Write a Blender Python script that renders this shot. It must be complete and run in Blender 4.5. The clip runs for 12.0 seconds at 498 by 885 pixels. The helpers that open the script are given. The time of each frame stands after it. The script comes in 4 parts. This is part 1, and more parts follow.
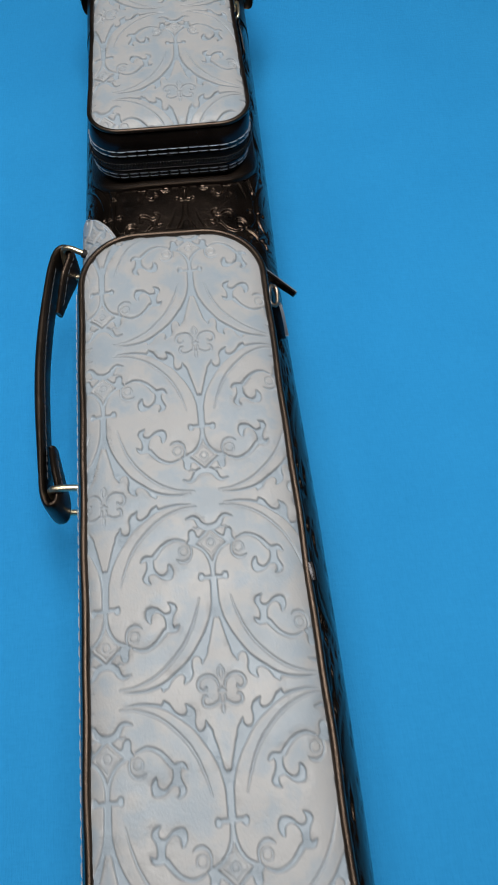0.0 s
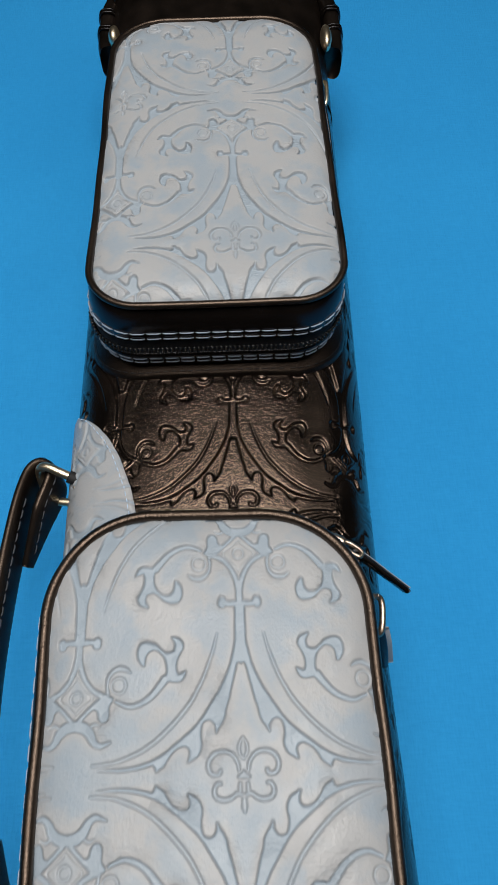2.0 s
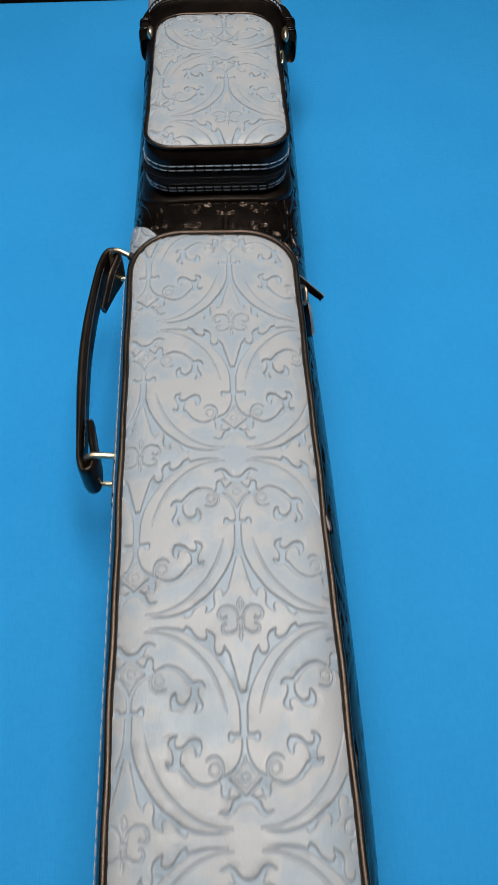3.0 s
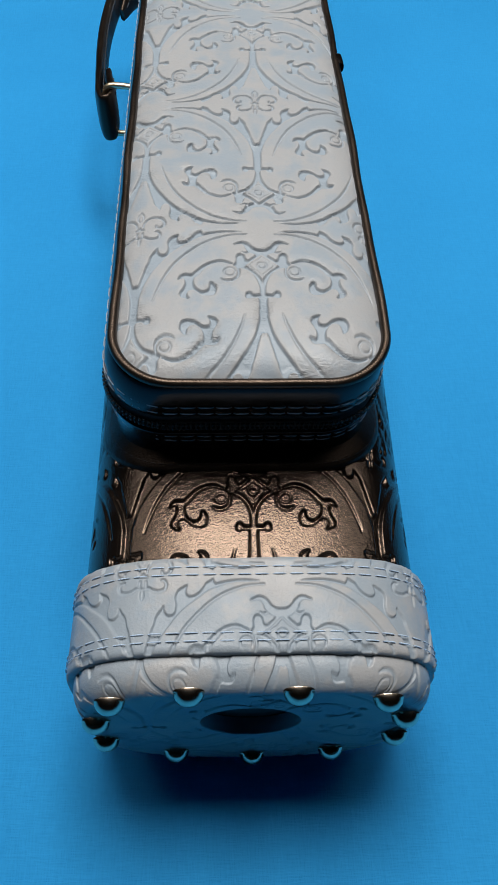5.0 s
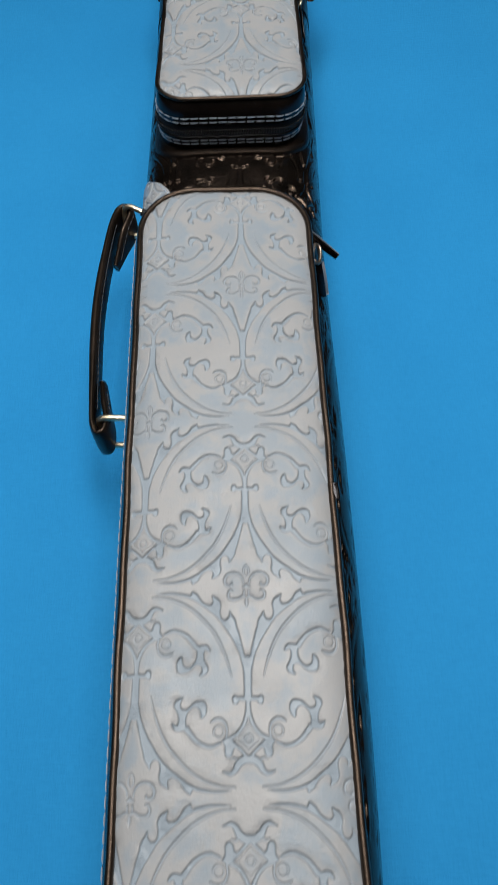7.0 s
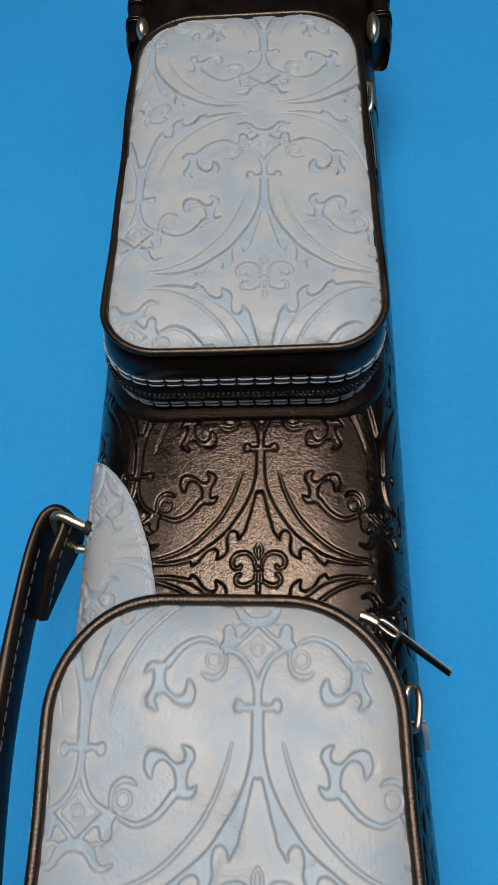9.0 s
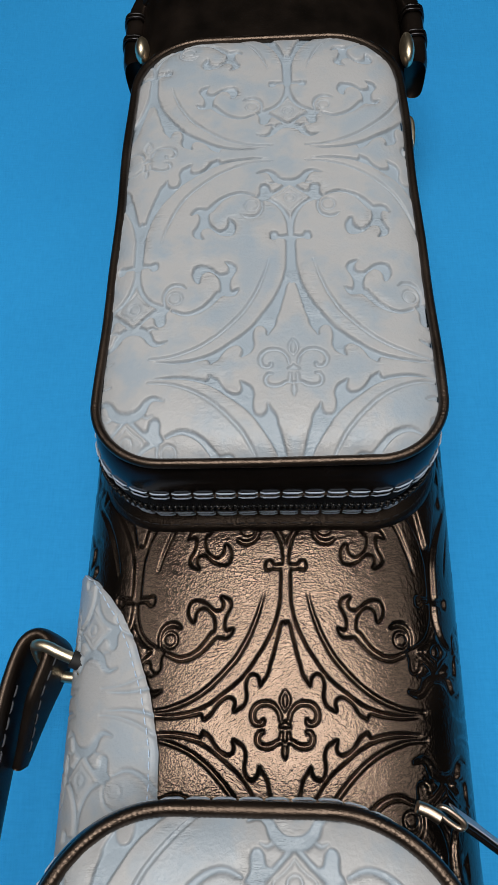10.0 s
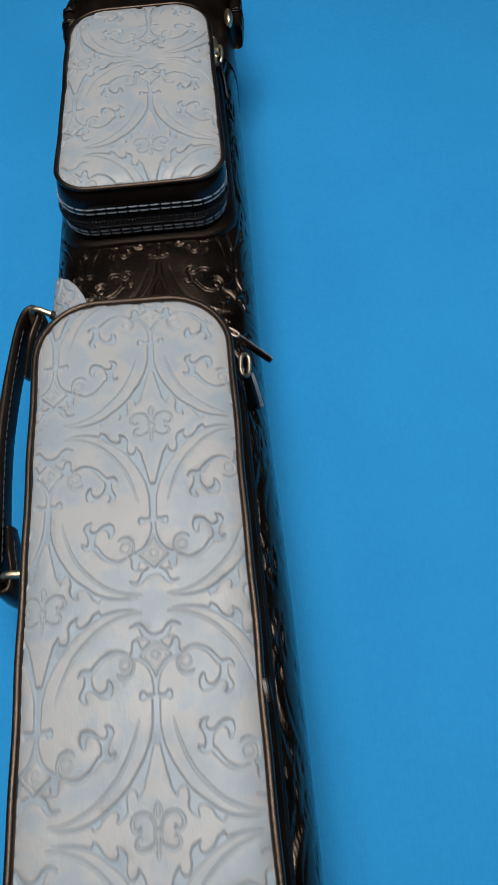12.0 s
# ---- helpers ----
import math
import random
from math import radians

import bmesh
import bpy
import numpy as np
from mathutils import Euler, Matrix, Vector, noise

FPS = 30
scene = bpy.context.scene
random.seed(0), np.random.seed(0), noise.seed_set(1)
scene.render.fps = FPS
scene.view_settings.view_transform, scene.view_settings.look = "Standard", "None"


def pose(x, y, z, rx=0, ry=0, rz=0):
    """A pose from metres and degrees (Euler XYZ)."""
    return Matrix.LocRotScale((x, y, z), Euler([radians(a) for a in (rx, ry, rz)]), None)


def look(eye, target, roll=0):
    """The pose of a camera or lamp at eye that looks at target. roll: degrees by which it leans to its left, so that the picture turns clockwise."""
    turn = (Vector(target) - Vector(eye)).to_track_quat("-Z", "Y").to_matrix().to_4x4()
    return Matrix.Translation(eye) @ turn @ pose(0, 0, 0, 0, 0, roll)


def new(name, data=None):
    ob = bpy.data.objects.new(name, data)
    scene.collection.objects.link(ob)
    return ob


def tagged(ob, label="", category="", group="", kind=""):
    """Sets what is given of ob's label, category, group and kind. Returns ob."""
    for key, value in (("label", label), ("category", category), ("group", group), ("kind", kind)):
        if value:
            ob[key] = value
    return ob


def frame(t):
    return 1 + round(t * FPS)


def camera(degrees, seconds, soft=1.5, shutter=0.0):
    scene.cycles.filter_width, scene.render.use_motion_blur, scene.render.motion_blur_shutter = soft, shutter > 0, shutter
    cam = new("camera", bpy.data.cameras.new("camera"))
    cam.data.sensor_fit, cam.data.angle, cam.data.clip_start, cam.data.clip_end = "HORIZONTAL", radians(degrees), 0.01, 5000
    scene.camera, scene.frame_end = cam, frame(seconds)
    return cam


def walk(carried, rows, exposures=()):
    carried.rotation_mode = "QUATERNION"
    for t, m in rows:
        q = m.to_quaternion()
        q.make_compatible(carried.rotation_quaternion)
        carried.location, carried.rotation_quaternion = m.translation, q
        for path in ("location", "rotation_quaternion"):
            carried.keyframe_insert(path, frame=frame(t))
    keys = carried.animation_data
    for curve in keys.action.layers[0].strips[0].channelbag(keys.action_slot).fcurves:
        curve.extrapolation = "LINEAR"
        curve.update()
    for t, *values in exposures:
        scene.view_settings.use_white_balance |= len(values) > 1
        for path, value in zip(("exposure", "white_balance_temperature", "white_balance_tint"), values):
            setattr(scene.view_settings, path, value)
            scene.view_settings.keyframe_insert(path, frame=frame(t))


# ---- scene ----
cam = camera(37.1, 12.0, soft=1.05, shutter=0.2)
PATH = [
    (0, (0.009, 0.204, 0.419), (0.078, 1.07, -1.382), -1.1),
    (0.5, (-0.005, 0.286, 0.385), (0.027, 1.137, -1.425), -2.5),
    (1, (0.006, 0.368, 0.336), (0.026, 1.208, -1.479), -2.3),
    (1.5, (0.009, 0.407, 0.324), (0.03, 1.247, -1.49), -1.3),
    (2, (0.003, 0.385, 0.333), (0.018, 1.262, -1.464), -1.0),
    (2.5, (0.003, 0.299, 0.385), (0.031, 1.239, -1.38), 0.2),
    (3, (-0.001, 0.15, 0.42), (0.046, 1.19, -1.287), 0.5),
    (3.5, (-0.015, 0.039, 0.383), (0.065, 1.172, -1.263), 2.1),
    (3.7, (-0.015, 0.002, 0.369), (0.064, 1.148, -1.269), 2.0),
    (5.3, (-0.009, -0.043, 0.307), (0.041, 1.072, -1.352), 1.9),
    (5.5, (-0.008, -0.035, 0.325), (0.04, 1.054, -1.352), 1.9),
    (6, (-0.013, 0.008, 0.371), (0.031, 1.031, -1.347), 1.3),
    (6.5, (-0.008, 0.076, 0.392), (0.017, 1.036, -1.362), -0.1),
    (7, (0.007, 0.158, 0.425), (-0.02, 1.07, -1.355), -3.0),
    (7.2, (0.013, 0.196, 0.434), (-0.027, 1.09, -1.355), -3.8),
    (8.8, (0.015, 0.409, 0.333), (-0.094, 1.2, -1.5), -8.5),
    (9, (0.009, 0.421, 0.325), (-0.097, 1.216, -1.507), -8.0),
    (9.5, (0.002, 0.452, 0.312), (-0.093, 1.242, -1.522), -7.1),
    (10, (0.0, 0.468, 0.298), (-0.097, 1.267, -1.533), -7.3),
    (10.5, (0.003, 0.46, 0.3), (-0.079, 1.276, -1.524), -6.3),
    (11, (0.004, 0.438, 0.316), (-0.059, 1.273, -1.5), -5.8),
    (11.5, (0.017, 0.36, 0.363), (-0.012, 1.23, -1.438), -5.2),
    (12, (0.042, 0.242, 0.408), (0.031, 1.146, -1.376), -5.7),
]
# the clip's camera meters down as the lamp-lit middle fills its picture
EXPOSURES = [(0.0, -0.46), (1.0, -0.55), (1.5, -0.61), (2.0, -0.50), (3.0, -0.36), (4.5, -0.21), (6.0, -0.29), (6.6, -0.46), (7.2, -0.50), (9.0, -0.51), (11.0, -0.53), (12.0, -0.54)]
walk(cam, [(t, look(eye, target, roll)) for t, eye, target, roll in PATH], EXPOSURES)


# ---- light: a closed room with a broad low pendant and two added side fills, warm white ----
world = bpy.data.worlds.new("world")
world.use_nodes = True
world.node_tree.nodes["Background"].inputs[0].default_value = (0.8, 0.85, 1.0, 1)
world.node_tree.nodes["Background"].inputs[1].default_value = 0.05
scene.world = world


def area_lamp(name, eye, target, size_x, size_y, power, colour):
    data = bpy.data.lights.new(name, "AREA")
    data.shape, data.size, data.size_y = "RECTANGLE", size_x, size_y
    data.energy, data.color = power, colour
    ob = new(name, data)
    ob.matrix_world = look(eye, target)
    return ob


# a long low pendant: two square panels over the middle of the case, a dimmer one at its far end
for lx in (-0.16, 0.16):
    area_lamp("pendant_and_fill_lamp", (lx, 0.38, 1.15), (lx, 0.38, 0.0), 0.27, 0.40, 6.4, (1.0, 0.955, 0.90))
area_lamp("pendant_and_fill_lamp", (0.0, 0.70, 1.15), (0.0, 0.70, 0.0), 0.34, 0.20, 4.6, (1.0, 0.955, 0.90))
# no lamps known here: a fill pair added for soft light from both sides
for lx in (-0.80, 0.80):
    area_lamp("pendant_and_fill_lamp", (lx, 0.62, 1.30), (lx * 0.4, 0.40, 0.0), 0.60, 0.60, 3.1, (1.0, 0.955, 0.90))


# ---- materials ----
def material(name, rough=0.5, metal=0.0, colour=(0.5, 0.5, 0.5), spec=0.5, coat=0.0):
    mat = bpy.data.materials.new(name)
    mat.use_nodes = True
    b = mat.node_tree.nodes["Principled BSDF"]
    b.inputs["Base Color"].default_value = (*colour, 1)
    b.inputs["Roughness"].default_value = rough
    b.inputs["Metallic"].default_value = metal
    b.inputs["Specular IOR Level"].default_value = spec
    b.inputs["Coat Weight"].default_value = coat
    b.inputs["Coat Roughness"].default_value = 0.25
    return mat, mat.node_tree.nodes, mat.node_tree.links, b


def tex(nodes, links, kind, scale, detail=3.0, stretch=(1, 1, 1), rough=0.5):
    co = nodes.new("ShaderNodeTexCoord")
    mp = nodes.new("ShaderNodeMapping")
    mp.inputs["Scale"].default_value = stretch
    links.new(co.outputs["Object"], mp.inputs[0])
    n = nodes.new(kind)
    n.inputs["Scale"].default_value = scale
    if "Detail" in n.inputs:
        n.inputs["Detail"].default_value = detail
    if "Roughness" in n.inputs:
        n.inputs["Roughness"].default_value = rough
    links.new(mp.outputs[0], n.inputs["Vector"])
    return n


def ramp(nodes, links, socket, stops):
    r = nodes.new("ShaderNodeValToRGB")
    while len(r.color_ramp.elements) < len(stops):
        r.color_ramp.elements.new(0.5)
    for e, (p, c) in zip(r.color_ramp.elements, stops):
        e.position, e.color = p, (*c, 1)
    links.new(socket, r.inputs[0])
    return r.outputs[0]


def bump(nodes, links, height, strength, distance, under=None):
    b = nodes.new("ShaderNodeBump")
    b.inputs["Strength"].default_value = strength
    b.inputs["Distance"].default_value = distance
    links.new(height, b.inputs["Height"])
    if under is not None:
        links.new(under, b.inputs["Normal"])
    return b.outputs[0]


def math_node(nodes, links, op, a, b):
    m = nodes.new("ShaderNodeMath")
    m.operation = op
    for k, v in enumerate((a, b)):
        if isinstance(v, (int, float)):
            m.inputs[k].default_value = v
        else:
            links.new(v, m.inputs[k])
    return m.outputs[0]


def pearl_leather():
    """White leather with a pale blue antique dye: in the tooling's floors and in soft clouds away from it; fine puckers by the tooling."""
    mat, n, l, b = material("pearl_white_leather", rough=0.42, spec=0.34, coat=0.0)
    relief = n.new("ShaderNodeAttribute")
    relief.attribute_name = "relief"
    near = n.new("ShaderNodeAttribute")
    near.attribute_name = "near"
    cloud = tex(n, l, "ShaderNodeTexNoise", 46.0, 4.0, rough=0.6)
    patch = ramp(n, l, cloud.outputs["Fac"], [(0.45, (0, 0, 0)), (0.55, (1, 1, 1))])
    rubbed = math_node(n, l, "SUBTRACT", 1.0, math_node(n, l, "MULTIPLY", near.outputs["Fac"], 0.92))
    patch = math_node(n, l, "MULTIPLY", patch, rubbed)
    smudge = tex(n, l, "ShaderNodeTexNoise", 160.0, 4.0, rough=0.65)
    stain = ramp(n, l, smudge.outputs["Fac"], [(0.50, (0, 0, 0)), (0.74, (0.30, 0.30, 0.30))])
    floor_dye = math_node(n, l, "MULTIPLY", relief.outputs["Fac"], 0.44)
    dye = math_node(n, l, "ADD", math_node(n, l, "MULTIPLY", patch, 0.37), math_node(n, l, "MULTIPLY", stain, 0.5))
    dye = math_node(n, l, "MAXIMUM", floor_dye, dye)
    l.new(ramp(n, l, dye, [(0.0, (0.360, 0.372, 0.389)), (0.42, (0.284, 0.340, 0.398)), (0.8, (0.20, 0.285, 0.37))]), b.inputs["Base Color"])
    fine = tex(n, l, "ShaderNodeTexNoise", 1300.0, 3.0)
    crease = tex(n, l, "ShaderNodeTexVoronoi", 900.0)
    soft = tex(n, l, "ShaderNodeTexNoise", 90.0, 2.0)
    pucker = tex(n, l, "ShaderNodeTexNoise", 420.0, 3.0, stretch=(0.7, 2.6, 1.0), rough=0.6)
    where = tex(n, l, "ShaderNodeTexNoise", 75.0, 2.0)
    some = ramp(n, l, where.outputs["Fac"], [(0.50, (0, 0, 0)), (0.64, (1, 1, 1))])
    ridges = math_node(n, l, "MULTIPLY", math_node(n, l, "MULTIPLY", pucker.outputs["Fac"], some), math_node(n, l, "ADD", near.outputs["Fac"], 0.10))
    k = bump(n, l, soft.outputs["Fac"], 0.25, 0.0012)
    k = bump(n, l, ridges, 0.75, 0.0011, k)
    k = bump(n, l, crease.outputs["Distance"], 0.16, 0.0004, k)
    k = bump(n, l, fine.outputs["Fac"], 0.24, 0.0003, k)
    l.new(k, b.inputs["Normal"])
    l.new(ramp(n, l, soft.outputs["Fac"], [(0.3, (0.30,) * 3), (0.7, (0.46,) * 3)]), b.inputs["Roughness"])
    return mat


def black_leather(name, grain, rough=0.33, gloss=0.8, tint=(1.0, 0.75, 0.59, 1)):
    """Black glazed leather, pebbled and creased, with a warm sheen."""
    mat, n, l, b = material(name, rough=rough, spec=gloss)
    b.inputs["IOR"].default_value = 1.7
    b.inputs["Specular Tint"].default_value = tint
    tone = tex(n, l, "ShaderNodeTexNoise", 70.0, 4.0)
    l.new(ramp(n, l, tone.outputs["Fac"], [(0.3, (0.003, 0.0026, 0.0023)), (0.7, (0.007, 0.0052, 0.0043))]), b.inputs["Base Color"])
    # creases wander: cell edges looked up at places pushed about by a noise
    co = n.new("ShaderNodeTexCoord")
    push = tex(n, l, "ShaderNodeTexNoise", 420.0, 2.0)
    mix = n.new("ShaderNodeMix")
    mix.data_type = "VECTOR"
    mix.inputs["Factor"].default_value = 0.0034
    l.new(co.outputs["Object"], mix.inputs[4])
    l.new(push.outputs["Color"], mix.inputs[5])
    crease = n.new("ShaderNodeTexVoronoi")
    crease.feature = "DISTANCE_TO_EDGE"
    crease.inputs["Scale"].default_value = 620.0
    l.new(mix.outputs[1], crease.inputs["Vector"])
    lines = ramp(n, l, crease.outputs["Distance"], [(0.0, (0, 0, 0)), (0.34, (1, 1, 1))])
    pebble = tex(n, l, "ShaderNodeTexNoise", 1100.0, 3.0, rough=0.6)
    wrinkle = tex(n, l, "ShaderNodeTexNoise", 340.0, 5.0, stretch=(1.0, 1.5, 1.0), rough=0.62)
    fold = tex(n, l, "ShaderNodeTexNoise", 520.0, 2.5, stretch=(1.0, 1.4, 1.0), rough=0.6)
    gap = math_node(n, l, "ABSOLUTE", math_node(n, l, "SUBTRACT", fold.outputs["Fac"], 0.5), 0.0)
    gap = ramp(n, l, gap, [(0.0, (0, 0, 0)), (0.11, (1, 1, 1))])
    k = bump(n, l, wrinkle.outputs["Fac"], 0.085 * grain, 0.0009)
    k = bump(n, l, gap, 0.155 * grain, 0.00035, k)
    k = bump(n, l, lines, 0.09 * grain, 0.00026, k)
    k = bump(n, l, pebble.outputs["Fac"], 0.035 * grain, 0.0003, k)
    l.new(k, b.inputs["Normal"])
    l.new(ramp(n, l, tone.outputs["Fac"], [(0.3, (rough - 0.05,) * 3), (0.7, (rough + 0.08,) * 3)]), b.inputs["Roughness"])
    return mat


def cloth_blue():
    mat, n, l, b = material("blue_cloth", rough=0.85, spec=0.2)
    tone = tex(n, l, "ShaderNodeTexNoise", 4.0, 3.0)
    warp = tex(n, l, "ShaderNodeTexNoise", 500.0, 2.0, stretch=(3.0, 0.35, 1.0))
    weft = tex(n, l, "ShaderNodeTexNoise", 500.0, 2.0, stretch=(0.35, 3.0, 1.0))
    weave = math_node(n, l, "ADD", warp.outputs["Fac"], weft.outputs["Fac"])
    slub = tex(n, l, "ShaderNodeTexNoise", 14.0, 4.0)
    mottle = math_node(n, l, "ADD", math_node(n, l, "MULTIPLY", tone.outputs["Fac"], 0.35), math_node(n, l, "MULTIPLY", weave, 0.25))
    mottle = math_node(n, l, "ADD", mottle, math_node(n, l, "MULTIPLY", slub.outputs["Fac"], 0.15))
    l.new(ramp(n, l, mottle, [(0.34, (0.017, 0.272, 0.65)), (0.66, (0.027, 0.336, 0.755))]), b.inputs["Base Color"])
    k = bump(n, l, slub.outputs["Fac"], 0.25, 0.006)
    k = bump(n, l, weave, 0.5, 0.0005, k)
    l.new(k, b.inputs["Normal"])
    return mat


def plain(name, colour, rough, metal=0.0, spec=0.5, scale=300.0, relief=0.15):
    mat, n, l, b = material(name, rough, metal, colour, spec)
    t = tex(n, l, "ShaderNodeTexNoise", scale, 4.0)
    lo, hi = [tuple(c * f for c in colour) for f in (0.8, 1.15)]
    l.new(ramp(n, l, t.outputs["Fac"], [(0.3, lo), (0.7, hi)]), b.inputs["Base Color"])
    l.new(bump(n, l, t.outputs["Fac"], relief, 0.0004), b.inputs["Normal"])
    return mat


PEARL = pearl_leather()
BLACK = black_leather("black_embossed_leather", 1.0, 0.15, 0.54)
WELT = black_leather("black_welt_leather", 1.6, 0.36, 0.15)
SMOOTH = black_leather("black_smooth_leather", 0.35, 0.34, 0.32)
GUSSET = black_leather("black_gusset_leather", 0.2, 0.20, 0.20, (0.92, 0.92, 1.0, 1))
CLOTH = cloth_blue()
PIPING = black_leather("bronze_black_piping", 0.7, 0.33, 0.46)
THREAD = plain("pale_blue_thread", (0.36, 0.43, 0.53), 0.6, scale=2500.0, relief=0.5)
DARKTHREAD = plain("dark_grey_thread", (0.040, 0.045, 0.055), 0.6, scale=2500.0, relief=0.5)
BLUETHREAD = plain("blue_grey_thread", (0.48, 0.62, 0.80), 0.6, scale=2500.0, relief=0.5)
TAPE = plain("black_zipper_tape", (0.010, 0.010, 0.012), 0.8, scale=2200.0, relief=0.6)
TEETH = plain("black_zipper_teeth", (0.010, 0.010, 0.010), 0.24, spec=0.45)
BRASS = plain("pale_brass", (0.88, 0.76, 0.55), 0.36, 1.0, relief=0.03)
CHROME = plain("polished_nickel", (0.70, 0.58, 0.47), 0.20, 1.0, relief=0.0)
BRONZE = plain("worn_bronze", (0.46, 0.37, 0.29), 0.36, 1.0, relief=0.05)
HOLE = plain("matt_black", (0.006, 0.006, 0.007), 0.7)
FLOOR = plain("dark_brown_floor", (0.020, 0.013, 0.011), 0.6, scale=20.0)
WALL = plain("warm_grey_wall", (0.080, 0.070, 0.062), 0.9, scale=8.0)


# ---- tooled pattern: one motif, in millimetres about its lily, mirrored and repeated half-dropped ----
COLUMN, PERIOD = 0.042, 0.1505


def spline(pts, n=14):
    p = [np.array(q, float) for q in pts]
    p = [2 * p[0] - p[1]] + p + [2 * p[-1] - p[-2]]
    out = []
    for a, b, c, d in zip(p, p[1:], p[2:], p[3:]):
        for t in np.linspace(0, 1, n, endpoint=False):
            out.append(0.5 * (2 * b + (c - a) * t + (2 * a - 5 * b + 4 * c - d) * t ** 2 + (3 * b - a - 3 * c + d) * t ** 3))
    out.append(p[-2])
    return np.array(out)


def ring(cx, cy, r):
    return [(cx + r * math.cos(a), cy + r * math.sin(a)) for a in np.linspace(0, 2 * math.pi, 9)]


STEP = 0.2
GU, GV = np.meshgrid(np.arange(-1.5, 46.0, STEP), np.arange(-78.0, 78.01, STEP), indexing="ij")


def draw(field, pts, widths, high, edge=0.20):
    """Sinks a stroke of varying half-width along a curve."""
    line = spline(pts, 44)
    wide = np.interp(np.linspace(0, 1, len(line)), np.linspace(0, 1, len(widths)), widths)
    lo, hi = line.min(0) - 4, line.max(0) + 4
    i0, i1 = [int(np.clip((v + 1.5) / STEP, 0, GU.shape[0])) for v in (lo[0], hi[0])]
    j0, j1 = [int(np.clip((v + 78.0) / STEP, 0, GU.shape[1])) for v in (lo[1], hi[1])]
    if i1 <= i0 or j1 <= j0:
        return
    u, v = GU[i0:i1, j0:j1], GV[i0:i1, j0:j1]
    best = np.full(u.shape, 9.0)
    for (x, y), w in zip(line, wide):
        best = np.minimum(best, np.hypot(u - x, v - y) - w)
    k = np.clip(0.5 - best / (2 * edge), 0, 1)
    field[i0:i1, j0:j1] = np.maximum(field[i0:i1, j0:j1], high * k * k * (3 - 2 * k))


def fill(field, pts, high, edge=0.26):
    """Sinks a closed shape with a flat floor and sloping sides."""
    line = spline(list(pts) + [pts[0]], 7)[:-1]
    lo, hi = line.min(0) - 2, line.max(0) + 2
    i0, i1 = [int(np.clip((v + 1.5) / STEP, 0, GU.shape[0])) for v in (lo[0], hi[0])]
    j0, j1 = [int(np.clip((v + 78.0) / STEP, 0, GU.shape[1])) for v in (lo[1], hi[1])]
    u, v = GU[i0:i1, j0:j1], GV[i0:i1, j0:j1]
    inside, far = np.zeros(u.shape, bool), np.full(u.shape, 9.0)
    for (x0, y0), (x1, y1) in zip(line, np.roll(line, -1, 0)):
        if y0 != y1:
            inside ^= ((y0 > v) != (y1 > v)) & (u < (x1 - x0) * (v - y0) / (y1 - y0) + x0)
        dx, dy = x1 - x0, y1 - y0
        t = np.clip(((u - x0) * dx + (v - y0) * dy) / (dx * dx + dy * dy + 1e-9), 0, 1)
        far = np.minimum(far, np.hypot(u - x0 - t * dx, v - y0 - t * dy))
    k = np.clip(0.5 + np.where(inside, far, -far) / (2 * edge), 0, 1)
    field[i0:i1, j0:j1] = np.maximum(field[i0:i1, j0:j1], high * k * k * (3 - 2 * k))


TALL, RISE = 1.010, 1.0


